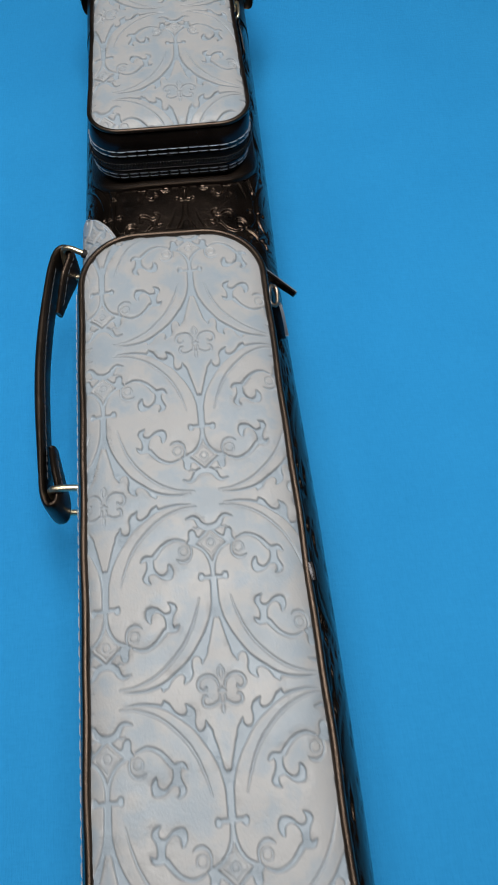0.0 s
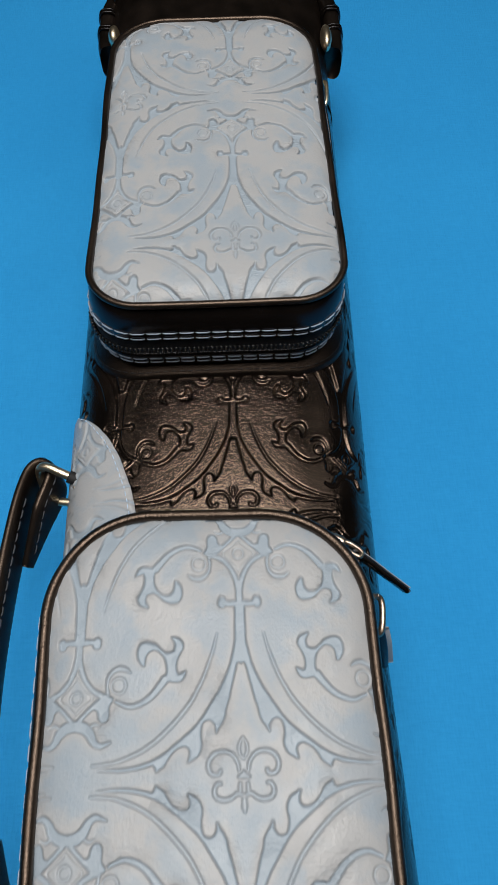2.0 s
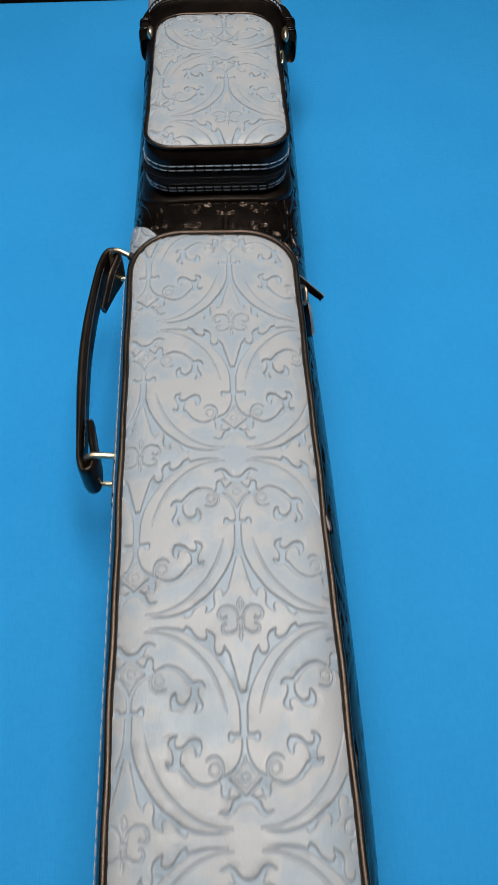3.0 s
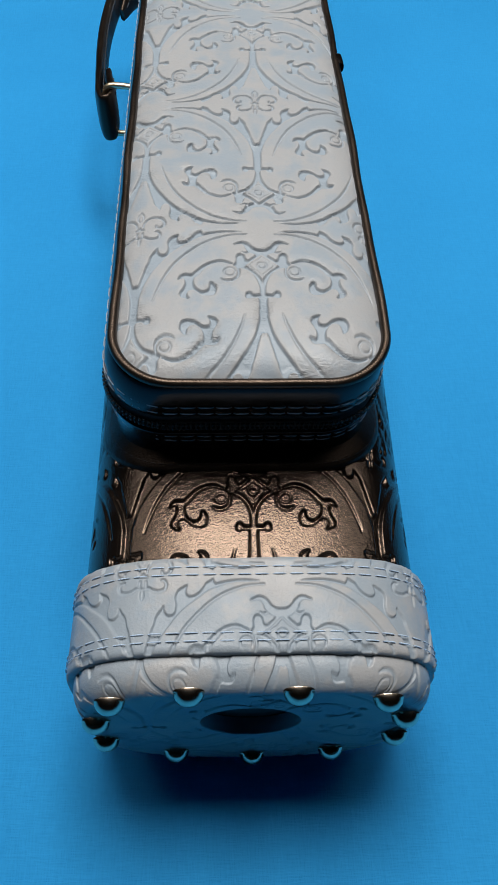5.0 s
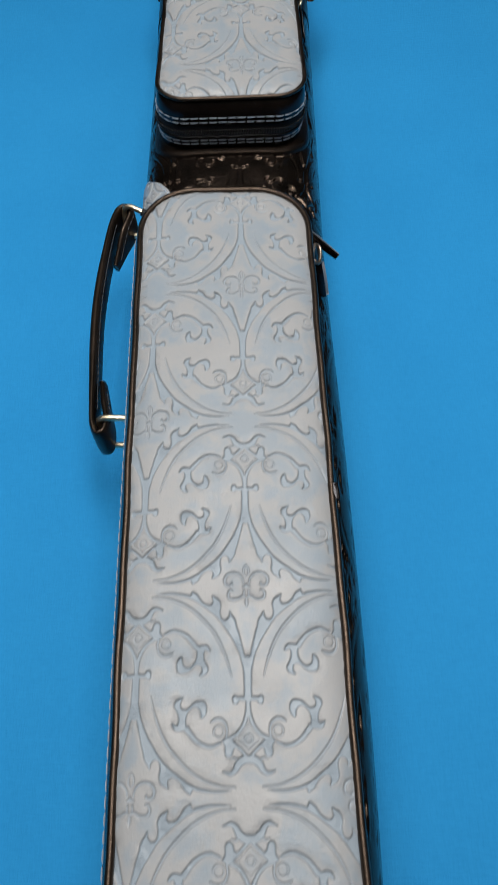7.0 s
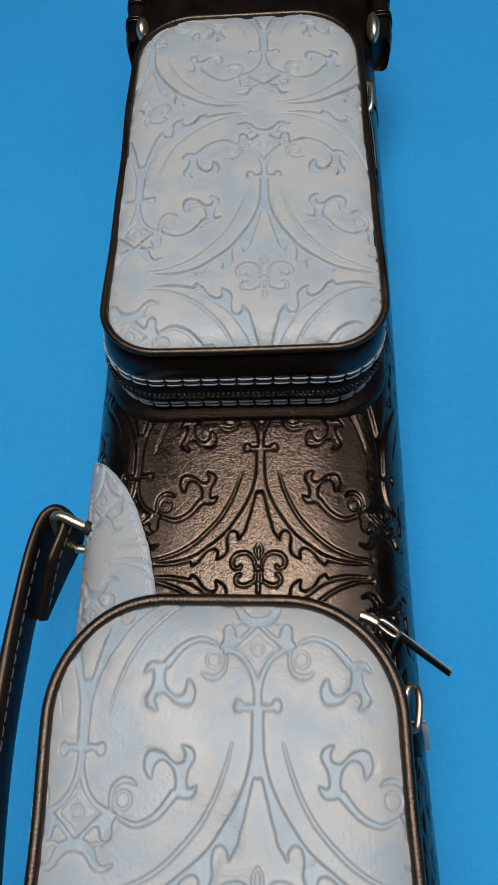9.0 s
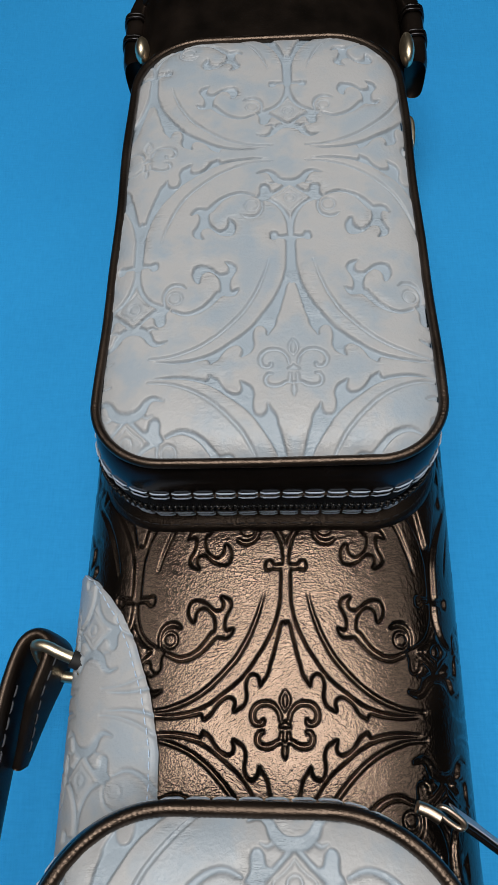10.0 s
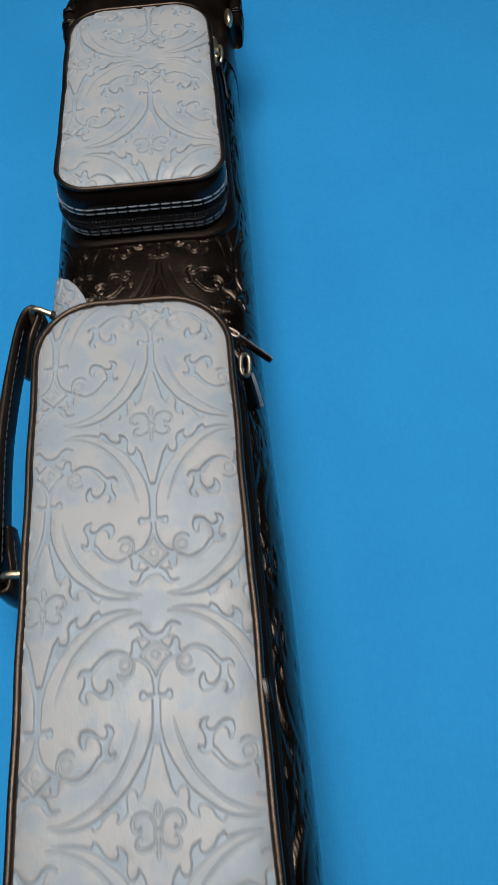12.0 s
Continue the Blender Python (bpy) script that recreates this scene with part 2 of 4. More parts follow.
def motif():
    f = np.zeros(GU.shape)

    def both(tool, pts, *rest):
        for sign in (1, -1):
            tool(f, [(x, sign * (y + RISE) * TALL) for x, y in pts], *rest)

    # forked stem: its smooth outer side, then the thorned inner side back to the axis
    outer = [(1.3, 37.4), (1.4, 34.1), (1.5, 30.9), (2.0, 28.4), (2.8, 25.2), (4.0, 22.3), (5.5, 19.3), (7.1, 16.8), (8.7, 14.4), (10.1, 12.4), (11.9, 10.4),
             (14.4, 8.3), (16.8, 6.5), (19.2, 4.7), (21.6, 3.4), (24.0, 2.5), (26.5, 1.9), (29.6, 1.5), (35.5, 1.4)]
    thorns = [(30.7, 0.8), (26.4, 1.1), (23.3, 1.7), (22.4, 2.0), (21.7, 1.5), (21.3, 0.5), (20.4, 1.0), (19.2, 1.8), (18.4, 3.1), (17.3, 4.6), (15.7, 5.7),
              (14.2, 5.9), (13.3, 5.2), (13.1, 4.1), (13.5, 2.4), (12.1, 3.0), (10.9, 3.8), (10.2, 5.1), (10.0, 6.5), (10.3, 8.2)]
    leg = [(10.2, 9.9), (9.7, 11.3), (8.5, 11.8), (7.5, 11.4), (6.8, 10.3), (6.6, 8.7), (5.7, 10.1), (5.0, 11.0), (4.3, 12.5), (4.0, 14.2), (3.2, 16.6),
           (2.6, 19.1), (1.8, 22.1), (1.2, 24.6), (0.6, 25.5), (-1.0, 25.9), (-1.0, 40.8), (1.2, 40.8)]
    both(fill, outer + thorns + leg, 1.0)
    # far side of the raised band beside the stem
    both(draw, [(6.0, 33.0), (7.1, 28.8), (8.2, 25.6), (9.6, 22.0), (11.1, 19.1), (12.9, 16.1), (15.3, 13.2), (17.7, 10.7), (20.7, 8.0), (24.3, 5.6), (27.9, 4.0), (32.0, 2.8), (37.0, 2.4)],
         (0.10, 0.35, 0.45, 0.50, 0.50, 0.45, 0.25), 0.65)
    # cross
    both(draw, [(0.0, 40.8), (2.7, 40.6), (4.2, 40.9)], (0.9, 0.65, 0.8), 0.95)
    both(draw, [(4.6, 41.5), (4.7, 40.6)], (1.05, 1.05), 0.95)
    # lozenge with its ring, and the shaft below it
    both(draw, [(0.0, 41.0), (0.2, 44.5), (0.9, 47.6), (2.2, 50.4), (4.2, 52.7), (6.8, 54.2)], (0.85, 0.75, 0.70, 0.65, 0.65, 0.75), 0.85)
    both(draw, [(6.6, 55.0), (4.6, 56.4), (2.4, 58.4), (0.0, 60.9)], (0.85, 0.6, 0.5, 0.7), 0.85)
    both(draw, [(0.0, 58.6), (1.6, 56.8), (4.2, 54.6), (2.2, 52.2), (0.0, 49.6)], (0.18, 0.18, 0.18), 0.45)
    both(draw, ring(0, 54.5, 1.5), (0.22, 0.22), 0.55)
    # knop beside the lozenge, and the horns above it
    both(fill, [(5.9, 59.5), (6.7, 60.4), (8.0, 60.2), (8.6, 58.9), (8.6, 56.6), (9.6, 54.9), (8.4, 54.1), (7.3, 53.5), (5.6, 55.0), (4.2, 57.0), (5.4, 57.6)], 0.95)
    both(draw, [(0.0, 61.0), (2.2, 61.4), (3.9, 62.8), (4.9, 64.6), (6.6, 65.7), (9.2, 65.0)], (1.3, 1.35, 1.2, 0.9, 0.7, 0.2), 0.95)
    both(draw, [(3.6, 61.6), (5.2, 60.7), (6.6, 61.2)], (0.5, 0.4, 0.15), 0.7)
    # eye and its swirl
    both(draw, ring(10.8, 51.8, 1.9), (0.26, 0.26), 0.55)
    both(draw, [(8.2, 54.0), (7.8, 51.4), (8.5, 49.0), (10.3, 47.7), (12.3, 47.8), (13.7, 48.7)], (0.40, 0.36, 0.45, 0.65, 0.55, 0.15), 0.75)
    # scroll: arm, then the leaf with its hook
    both(draw, [(10.2, 55.6), (13.3, 56.8), (16.1, 56.4), (18.9, 54.8), (20.9, 52.7), (22.6, 50.6)], (0.35, 0.55, 0.65, 0.75, 0.85, 1.0), 0.9)
    leaf = [(22.2, 51.8), (23.6, 51.2), (25.0, 51.4), (26.4, 51.3), (27.4, 50.4), (27.9, 48.8), (26.7, 49.2), (26.0, 49.4), (25.5, 48.3), (25.6, 46.4), (26.3, 44.6),
            (27.1, 43.2), (27.1, 41.9), (26.2, 40.7), (24.1, 40.1), (24.9, 41.7), (24.8, 43.3), (24.0, 43.9), (22.7, 44.0)]
    hook = [(21.5, 43.2), (20.1, 41.9), (18.2, 41.2), (16.3, 41.4), (15.4, 42.8), (15.3, 44.9), (16.2, 46.7), (17.2, 47.2), (17.4, 45.9), (17.7, 44.5), (18.8, 43.5),
            (20.2, 43.4), (21.7, 44.6), (22.6, 46.2), (22.9, 48.4), (22.5, 50.4)]
    both(fill, leaf + hook, 1.0)
    # lily
    lift = lambda pts: [(x, y + RISE) for x, y in pts]
    draw(f, lift([(0.0, 7.8), (0.95, 6.0), (0.9, 4.2), (0.0, 2.7)]), (0.15, 0.32, 0.32, 0.15), 0.6)
    draw(f, lift([(1.1, 0.2), (1.5, 2.2), (2.6, 3.7), (4.2, 4.5), (6.3, 4.4), (7.8, 3.4), (8.5, 1.8), (8.2, 0.2), (7.2, -0.6), (6.0, -0.5), (5.7, 0.3)]),
         (0.25, 0.4, 0.5, 0.55, 0.5, 0.45, 0.4), 0.75)
    fill(f, lift([(0.0, 0.3), (1.6, -1.3), (0.0, -1.5), (-1.6, -1.3)]), 0.7)
    draw(f, lift([(0.9, -2.6), (1.0, -4.6)]), (0.35, 0.45), 0.6)
    draw(f, lift([(0.4, -5.1), (1.8, -4.9), (3.2, -5.8), (5.0, -6.1), (6.7, -5.5), (7.1, -3.9), (6.4, -2.6), (5.6, -2.6)]), (0.35, 0.4, 0.5, 0.5, 0.45, 0.4, 0.3), 0.75)
    draw(f, lift([(0.0, -6.0), (0.0, -7.6), (0.0, -9.0)]), (0.5, 0.65, 0.1), 0.6)
    return f


def soften(field, reach):
    """Running mean over a square of the given half-width, twice."""
    k = int(reach / STEP)
    for _ in range(2):
        for axis in (0, 1):
            pad = [(k + 1, k) if a == axis else (0, 0) for a in (0, 1)]
            c = np.cumsum(np.pad(field, pad, mode="edge"), axis)
            n = field.shape[axis]
            field = (np.take(c, range(2 * k + 1, 2 * k + 1 + n), axis) - np.take(c, range(n), axis)) / (2 * k + 1)
    return field


MOTIF = motif()
# the stiff black hide takes the tooling with rounder shoulders
ROUND = soften(MOTIF, 0.35)
NEAR = np.clip(soften(MOTIF, 1.6) * 3.0, 0, 1)


def tooling(x, y, x0, y0, table=None):
    """Depth, 0 to 1, of the tooled pattern at places x, y in metres, with a lily at x0, y0."""
    table = MOTIF if table is None else table
    x, y = np.asarray(x, float), np.asarray(y, float)
    out = np.zeros(np.broadcast(x, y).shape)
    for k in range(-4, 5):
        u = np.abs(x - x0 - k * COLUMN)
        shift = y0 + (k % 2) * PERIOD / 2
        v = (y - shift + PERIOD / 2) % PERIOD - PERIOD / 2
        iu = np.clip((u * 1000 + 1.5) / STEP, 0, table.shape[0] - 1.001)
        iv = np.clip((v * 1000 + 78.0) / STEP, 0, table.shape[1] - 1.001)
        a, b = iu.astype(int), iv.astype(int)
        fu, fv = iu - a, iv - b
        h = (table[a, b] * (1 - fu) + table[a + 1, b] * fu) * (1 - fv) + (table[a, b + 1] * (1 - fu) + table[a + 1, b + 1] * fu) * fv
        out = np.maximum(out, np.where(u < 0.0445, h, 0))
    return out


# ---- mesh helpers ----
def finish(name, me, mat, parent=None, label="", smooth=True):
    me.materials.append(mat)
    if smooth:
        me.polygons.foreach_set("use_smooth", [True] * len(me.polygons))
    ob = new(name, me)
    if parent is not None:
        ob.parent = parent
    if label:
        tagged(ob, label)
    return ob


def part(name, bm, mat, parent=None, label="", smooth=True):
    me = bpy.data.meshes.new(name)
    bmesh.ops.recalc_face_normals(bm, faces=bm.faces)
    bm.to_mesh(me)
    bm.free()
    return finish(name, me, mat, parent, label, smooth)


def sheet(name, P, mat, parent=None, label="", relief=None, close_u=False, close_v=False, caps=False, flip=False, near=None):
    """A grid of places P[i, j] as one mesh."""
    a, b = P.shape[:2]
    ia = np.arange(a if close_u else a - 1)
    jb = np.arange(b if close_v else b - 1)
    I, J = np.meshgrid(ia, jb, indexing="ij")
    I2, J2 = (I + 1) % a, (J + 1) % b
    q = np.stack([I * b + J, I2 * b + J, I2 * b + J2, I * b + J2], -1).reshape(-1, 4)
    if flip:
        q = q[:, ::-1]
    faces = q.tolist()
    if caps:
        first, last = list(range(b)), [(a - 1) * b + j for j in range(b)]
        faces += [first[::-1], last]
    me = bpy.data.meshes.new(name)
    me.from_pydata(P.reshape(-1, 3).tolist(), [], faces)
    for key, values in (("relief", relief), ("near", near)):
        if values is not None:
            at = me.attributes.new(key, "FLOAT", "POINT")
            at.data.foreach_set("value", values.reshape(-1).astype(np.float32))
    me.validate()
    return finish(name, me, mat, parent, label)


def tube(path, radius, sides=10, closed=False, up=(0, 0, 1), wide=1.0, ripple=None):
    """Places round a path: an elliptic tube; wide stretches it along up."""
    path = np.asarray(path, float)
    if closed:
        tan = np.roll(path, -1, 0) - np.roll(path, 1, 0)
    else:
        tan = np.gradient(path, axis=0)
    tan /= np.linalg.norm(tan, axis=1)[:, None] + 1e-12
    upv = np.asarray(up, float)
    side = np.cross(tan, upv)
    side /= np.linalg.norm(side, axis=1)[:, None] + 1e-12
    top = np.cross(side, tan)
    a = np.linspace(0, 2 * math.pi, sides, endpoint=False)
    r = np.broadcast_to(np.asarray(radius, float), (len(path),))[:, None]
    if ripple is not None:
        r = r + ripple(np.arange(len(path))[:, None], a[None, :])
    else:
        r = r + 0 * a[None, :]
    return path[:, None] + (r * np.cos(a))[..., None] * side[:, None] + (r * np.sin(a) * wide)[..., None] * top[:, None]


def ribbon(path, up, wide, thick, rounds=3):
    """Places round a path: a strap with rounded edges; wide runs along up."""
    path = np.asarray(path, float)
    tan = np.gradient(path, axis=0)
    tan /= np.linalg.norm(tan, axis=1)[:, None] + 1e-12
    side = np.cross(tan, np.asarray(up, float))
    side /= np.linalg.norm(side, axis=1)[:, None] + 1e-12
    top = np.cross(side, tan)
    a = np.linspace(0, 2 * math.pi, 20, endpoint=False)
    cx = np.sign(np.cos(a)) * np.abs(np.cos(a)) ** 0.75
    cz = np.sign(np.sin(a)) * np.abs(np.sin(a)) ** 0.55
    w = np.broadcast_to(np.asarray(wide, float), (len(path),))[:, None] / 2
    t = np.broadcast_to(np.asarray(thick, float), (len(path),))[:, None] / 2
    return path[:, None] + (t * cx)[..., None] * side[:, None] + (w * cz)[..., None] * top[:, None]


def stitches(name, places, normals, run, gap, r, mat, parent, label=""):
    """A row of short thread stitches along a path, proud of the leather."""
    places, normals = np.asarray(places, float), np.asarray(normals, float)
    seg = np.linalg.norm(np.diff(places, axis=0), axis=1)
    s = np.concatenate([[0], np.cumsum(seg)])
    verts, faces = [], []
    count = max(1, round(s[-1] / (run + gap)))
    pitch = s[-1] / count
    run *= pitch / (run + gap)
    for at in np.arange(count) * pitch:
        k = [np.array([np.interp(at + run * f, s, places[:, c]) for c in range(3)]) for f in (0, 0.2, 0.8, 1)]
        m = np.array([np.interp(at + run / 2, s, normals[:, c]) for c in range(3)])
        m /= np.linalg.norm(m) + 1e-12
        t = k[3] - k[0]
        t /= np.linalg.norm(t) + 1e-12
        b = np.cross(m, t)
        base = len(verts)
        for q, (p, f, lift) in enumerate(zip(k, (0.55, 1, 1, 0.55), (-0.3, 0.6, 0.6, -0.3))):
            for c, d in ((1, 0), (0.5, 0.8), (-0.5, 0.8), (-1, 0), (0, -0.8)):
                verts.append(tuple(p + m * r * lift + b * c * r * f + m * d * r * f))
        for q in range(3):
            for j in range(5):
                faces.append((base + q * 5 + j, base + q * 5 + (j + 1) % 5, base + (q + 1) * 5 + (j + 1) % 5, base + (q + 1) * 5 + j))
        faces.append(tuple(base + j for j in range(5)))
        faces.append(tuple(base + 15 + j for j in range(4, -1, -1)))
    me = bpy.data.meshes.new(name)
    me.from_pydata(verts, [], faces)
    ob = finish(name, me, mat, parent, label)
    ob["kind"] = "stuff"
    return ob


# ---- the setting ----
def flat_box(name, lo, hi, mat):
    bm = bmesh.new()
    bmesh.ops.create_cube(bm, size=1, matrix=Matrix.Translation([(p + q) / 2 for p, q in zip(lo, hi)]) @ Matrix.Diagonal([q - p for p, q in zip(lo, hi)] + [1]))
    return part(name, bm, mat, smooth=False)


def ground_sheet():
    """The blue cloth; it falls over the table's far edge, just past the case's lid."""
    xs = np.unique(np.concatenate([np.linspace(-4.0, 4.0, 41), np.linspace(-0.5, 0.5, 121)]))
    ys = np.unique(np.concatenate([np.linspace(-3.6, 0.94, 30), np.linspace(-0.4, 0.94, 135)]))
    a = np.linspace(0, math.pi / 2, 8)
    ys_all = np.concatenate([ys, 0.949 + 0.008 * np.sin(a), [0.959, 0.964]])
    drop = np.concatenate([0 * ys, 0.008 * (1 - np.cos(a)), [0.30, 0.75]])
    X, Y = np.meshgrid(xs, ys_all, indexing="ij")
    Z = -0.0012 + 0.0008 * np.sin(7 * X + 2 * Y) * np.sin(5 * Y - 3 * X) - drop[None]
    Y = Y + 0.03 * (X + 0.15) * np.clip((Y - 0.6) / 0.34, 0, 1)
    ob = sheet("ground", np.stack([X, Y, Z], -1), CLOTH)
    return tagged(ob, "bright blue woven cloth spread flat under the case", "cloth", kind="structure")


ground_sheet()
tagged(flat_box("floor", (-4.0, 0.70, -0.80), (4.0, 4.4, -0.752), FLOOR), "dark brown floor beyond the table", "floor", kind="structure")
for name, lo, hi in (("wall_north", (-4.1, 4.4, -0.8), (4.1, 4.5, 3.0)), ("wall_south", (-4.1, -3.7, -0.1), (4.1, -3.6, 3.0)),
                     ("wall_east", (4.0, -3.6, -0.8), (4.1, 4.4, 3.0)), ("wall_west", (-4.1, -3.6, -0.8), (-4.0, 4.4, 3.0))):
    tagged(flat_box(name, lo, hi, WALL), "plain warm grey room wall", "wall", kind="structure")
tagged(flat_box("ceiling", (-4.1, -3.7, 3.0), (4.1, 4.5, 3.1), WALL), "plain warm grey ceiling", "ceiling", kind="structure")


# ---- the case: its oval tube ----
CX, HALF_W, TOP, POWER = -0.0039, 0.0572, 0.0940, 4.0
MID = TOP / 2


def sway(y):
    """The tube is not quite straight: it bows to one side by a few millimetres."""
    return -0.0026 * np.exp(-((np.asarray(y) - 0.44) / 0.17) ** 2)


def swell(x, y):
    """Its sides bulge by two millimetres along the long pocket."""
    return 0.0021 * np.exp(-((np.asarray(y) - 0.27) / 0.14) ** 4) * np.clip((x - CX) / HALF_W, -1, 1)


def body_z(x, grow=0.0):
    """Height of the tube's upper side at x."""
    a, b = HALF_W + grow, MID + grow
    k = np.clip(np.abs((np.asarray(x, float) - CX) / a), 0, 0.9999)
    return MID + b * (1 - k ** POWER) ** (1 / POWER)


def oval(grow=0.0, n=400, squash=0.0):
    """The tube's outline: places x, z, outward normals, and the way round from the top's middle."""
    a, b = HALF_W + grow, MID + grow
    th = np.linspace(0, 2 * math.pi, 6000)
    s, c = np.sin(th), np.cos(th)
    power = np.where(c >= 0, POWER, 2.4)  # the underside is rounder than the top
    x = a * np.sign(s) * np.abs(s) ** (2 / power)
    z = b * np.sign(c) * np.abs(c) ** (2 / power)
    run = np.concatenate([[0], np.cumsum(np.hypot(np.diff(x), np.diff(z)))])
    # places lie closest together over the upper side
    share = 0.28 + np.clip((0.42 - np.abs((run / run[-1] + 0.5) % 1.0 - 0.5) * 1.6) * 6, 0, 1)
    weight = np.concatenate([[0], np.cumsum(0.5 * (share[1:] + share[:-1]) * np.diff(run))])
    want = np.interp(np.linspace(0, weight[-1], n, endpoint=False), weight, run)
    x, z = np.interp(want, run, x), np.interp(want, run, z)
    tx, tz = np.roll(x, -1) - np.roll(x, 1), np.roll(z, -1) - np.roll(z, 1)
    ln = np.hypot(tx, tz)
    around = np.where(want > run[-1] / 2, want - run[-1], want)
    return CX + x, MID + z, -tz / ln, tx / ln, around


case = tagged(new("cue_case"), "long black and pearl-white tooled leather cue case lying on blue cloth", "cue case")


def oval_tube(name, y0, y1, grow, mat, n, rows, pattern=None, depth=0.0, label="", taper=None, ends=True, skew=0.0):
    """A length of the tube with the tooled pattern raised on it."""
    x, z, nx, nz, s = oval(grow, n)
    nx, nz = -nx, -nz
    if nz[0] < 0:
        nx, nz = -nx, -nz
    ys = np.linspace(y0, y1, rows) if np.isscalar(rows) else rows
    S, Y = np.meshgrid(s, ys)
    h = np.zeros_like(S)
    if pattern is not None:
        # the hide is laid on slightly askew
        h = tooling(S - skew * (Y - 0.08) - (0.002 if skew else 0.0), 0.08 + (Y - 0.08) * (1 + 0.84 * skew), *pattern, ROUND if mat is BLACK else MOTIF)
    side = np.clip((np.abs(S) - 0.046) / 0.022, 0, 1)
    off = -h * depth * (1 - 0.85 * side)
    if taper is not None:
        off = off + taper(Y)
    P = np.stack([x[None] + nx[None] * off + sway(Y) + swell(x[None], Y), Y, z[None] + nz[None] * off], -1)
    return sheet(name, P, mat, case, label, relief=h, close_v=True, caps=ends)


oval_tube("body", 0.030, 0.690, 0.0, BLACK, 900, np.concatenate([np.linspace(0.030, 0.055, 8), np.linspace(0.0555, 0.106, 150), np.linspace(0.107, 0.448, 150), np.linspace(0.4483, 0.540, 260), np.linspace(0.541, 0.690, 70)]), (-0.0010, 0.0295), 0.00118, "black glazed leather tube with pressed scroll tooling", skew=0.0105)
oval_tube("collar", 0.6904, 0.7700, 0.0004, SMOOTH, 200, 60, None, 0.0, "smooth black leather collar at the lid")


def ring_round(name, y, grow, r, mat, label=""):
    x, z, _, _, _ = oval(grow, 220)
    path = np.stack([x, np.full_like(x, y), z], -1)
    return sheet(name, tube(path, r, 8, True, (0, 1, 0)), mat, case, label, close_u=True, close_v=True)


ring_round("lid_piping", 0.7712, 0.0003, 0.0018, PIPING, "raised black leather welt round the lid")
ring_round("lid_piping", 0.7782, 0.0004, 0.0020, PIPING, "raised black leather welt round the lid")
oval_tube("lid_cap", 0.7798, 0.848, 0.0010, PEARL, 300, 100, (0.002, 0.82), 0.0008, "pearl-white tooled leather lid cap",
          taper=lambda Y: -0.012 * np.clip((Y - 0.834) / 0.014, 0, 1) ** 2.2)


def lid_zipper():
    """A tape with pale stitches round the mouth, between the two welts."""
    x, z, nx, nz, _ = oval(0.0, 300)
    nx, nz = (-nx, -nz) if nz[0] < 0 else (nx, nz)
    rows = [np.stack([x + nx * o, np.full_like(x, y), z + nz * o], -1) for y, o in ((0.7700, 0.0), (0.7716, 0.0012), (0.7778, 0.0012), (0.7798, 0.0))]
    tape = sheet("lid_zipper_tape", np.array(rows), TAPE, case, "black woven tape round the lid's mouth", close_v=True)
    for y in (0.7738, 0.7756):
        row = np.stack([x + nx * 0.0015, np.full_like(x, y), z + nz * 0.0015], -1)
        row, nor = [np.concatenate([c, c[:1]]) for c in (row, np.stack([nx, 0 * nx, nz], -1))]
        stitches("stitching", row, nor, 0.0024, 0.0007, 0.00050, THREAD, tape, "pale grey-blue thread stitches")


lid_zipper()


# ---- the butt: white band, end cap with dome nails ----
def butt_band():
    x, z, nx, nz, s = oval(0.0, 900)
    nx, nz = (-nx, -nz) if nz[0] < 0 else (nx, nz)
    ys = np.concatenate([[0.0290, 0.0290, 0.0294, 0.0302], np.linspace(0.0312, 0.0578, 90), [0.0586, 0.0594, 0.0597, 0.0597]])
    up = np.concatenate([[0.0, 0.0020, 0.0027, 0.0031], np.full(90, 0.0032), [0.0031, 0.0027, 0.0020, 0.0]])
    S, Y = np.meshgrid(s, ys)
    h = tooling(S, Y, 0.0085, -0.0215) * ((up > 0.0025)[:, None])
    # the leather puckers a little round the corners
    off = up[:, None] - h * 0.0008 + 0.00025 * np.sin(S * 190) * np.sin(Y * 120)
    P = np.stack([x[None] + nx[None] * off, Y, z[None] + nz[None] * off], -1)
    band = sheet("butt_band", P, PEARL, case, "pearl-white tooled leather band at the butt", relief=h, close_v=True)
    for y in (0.0325, 0.0350, 0.0536, 0.0562):
        o = 0.0034
        row = np.stack([x + nx * o, np.full_like(x, y), z + nz * o], -1)
        row = np.roll(row, 430, 0)
        nor = np.roll(np.stack([nx, 0 * nx, nz], -1), 430, 0)
        stitches("stitching", row, nor, 0.0042, 0.0012, 0.00024, BLUETHREAD, band, "blue-grey thread stitches")
    return band


butt_band()


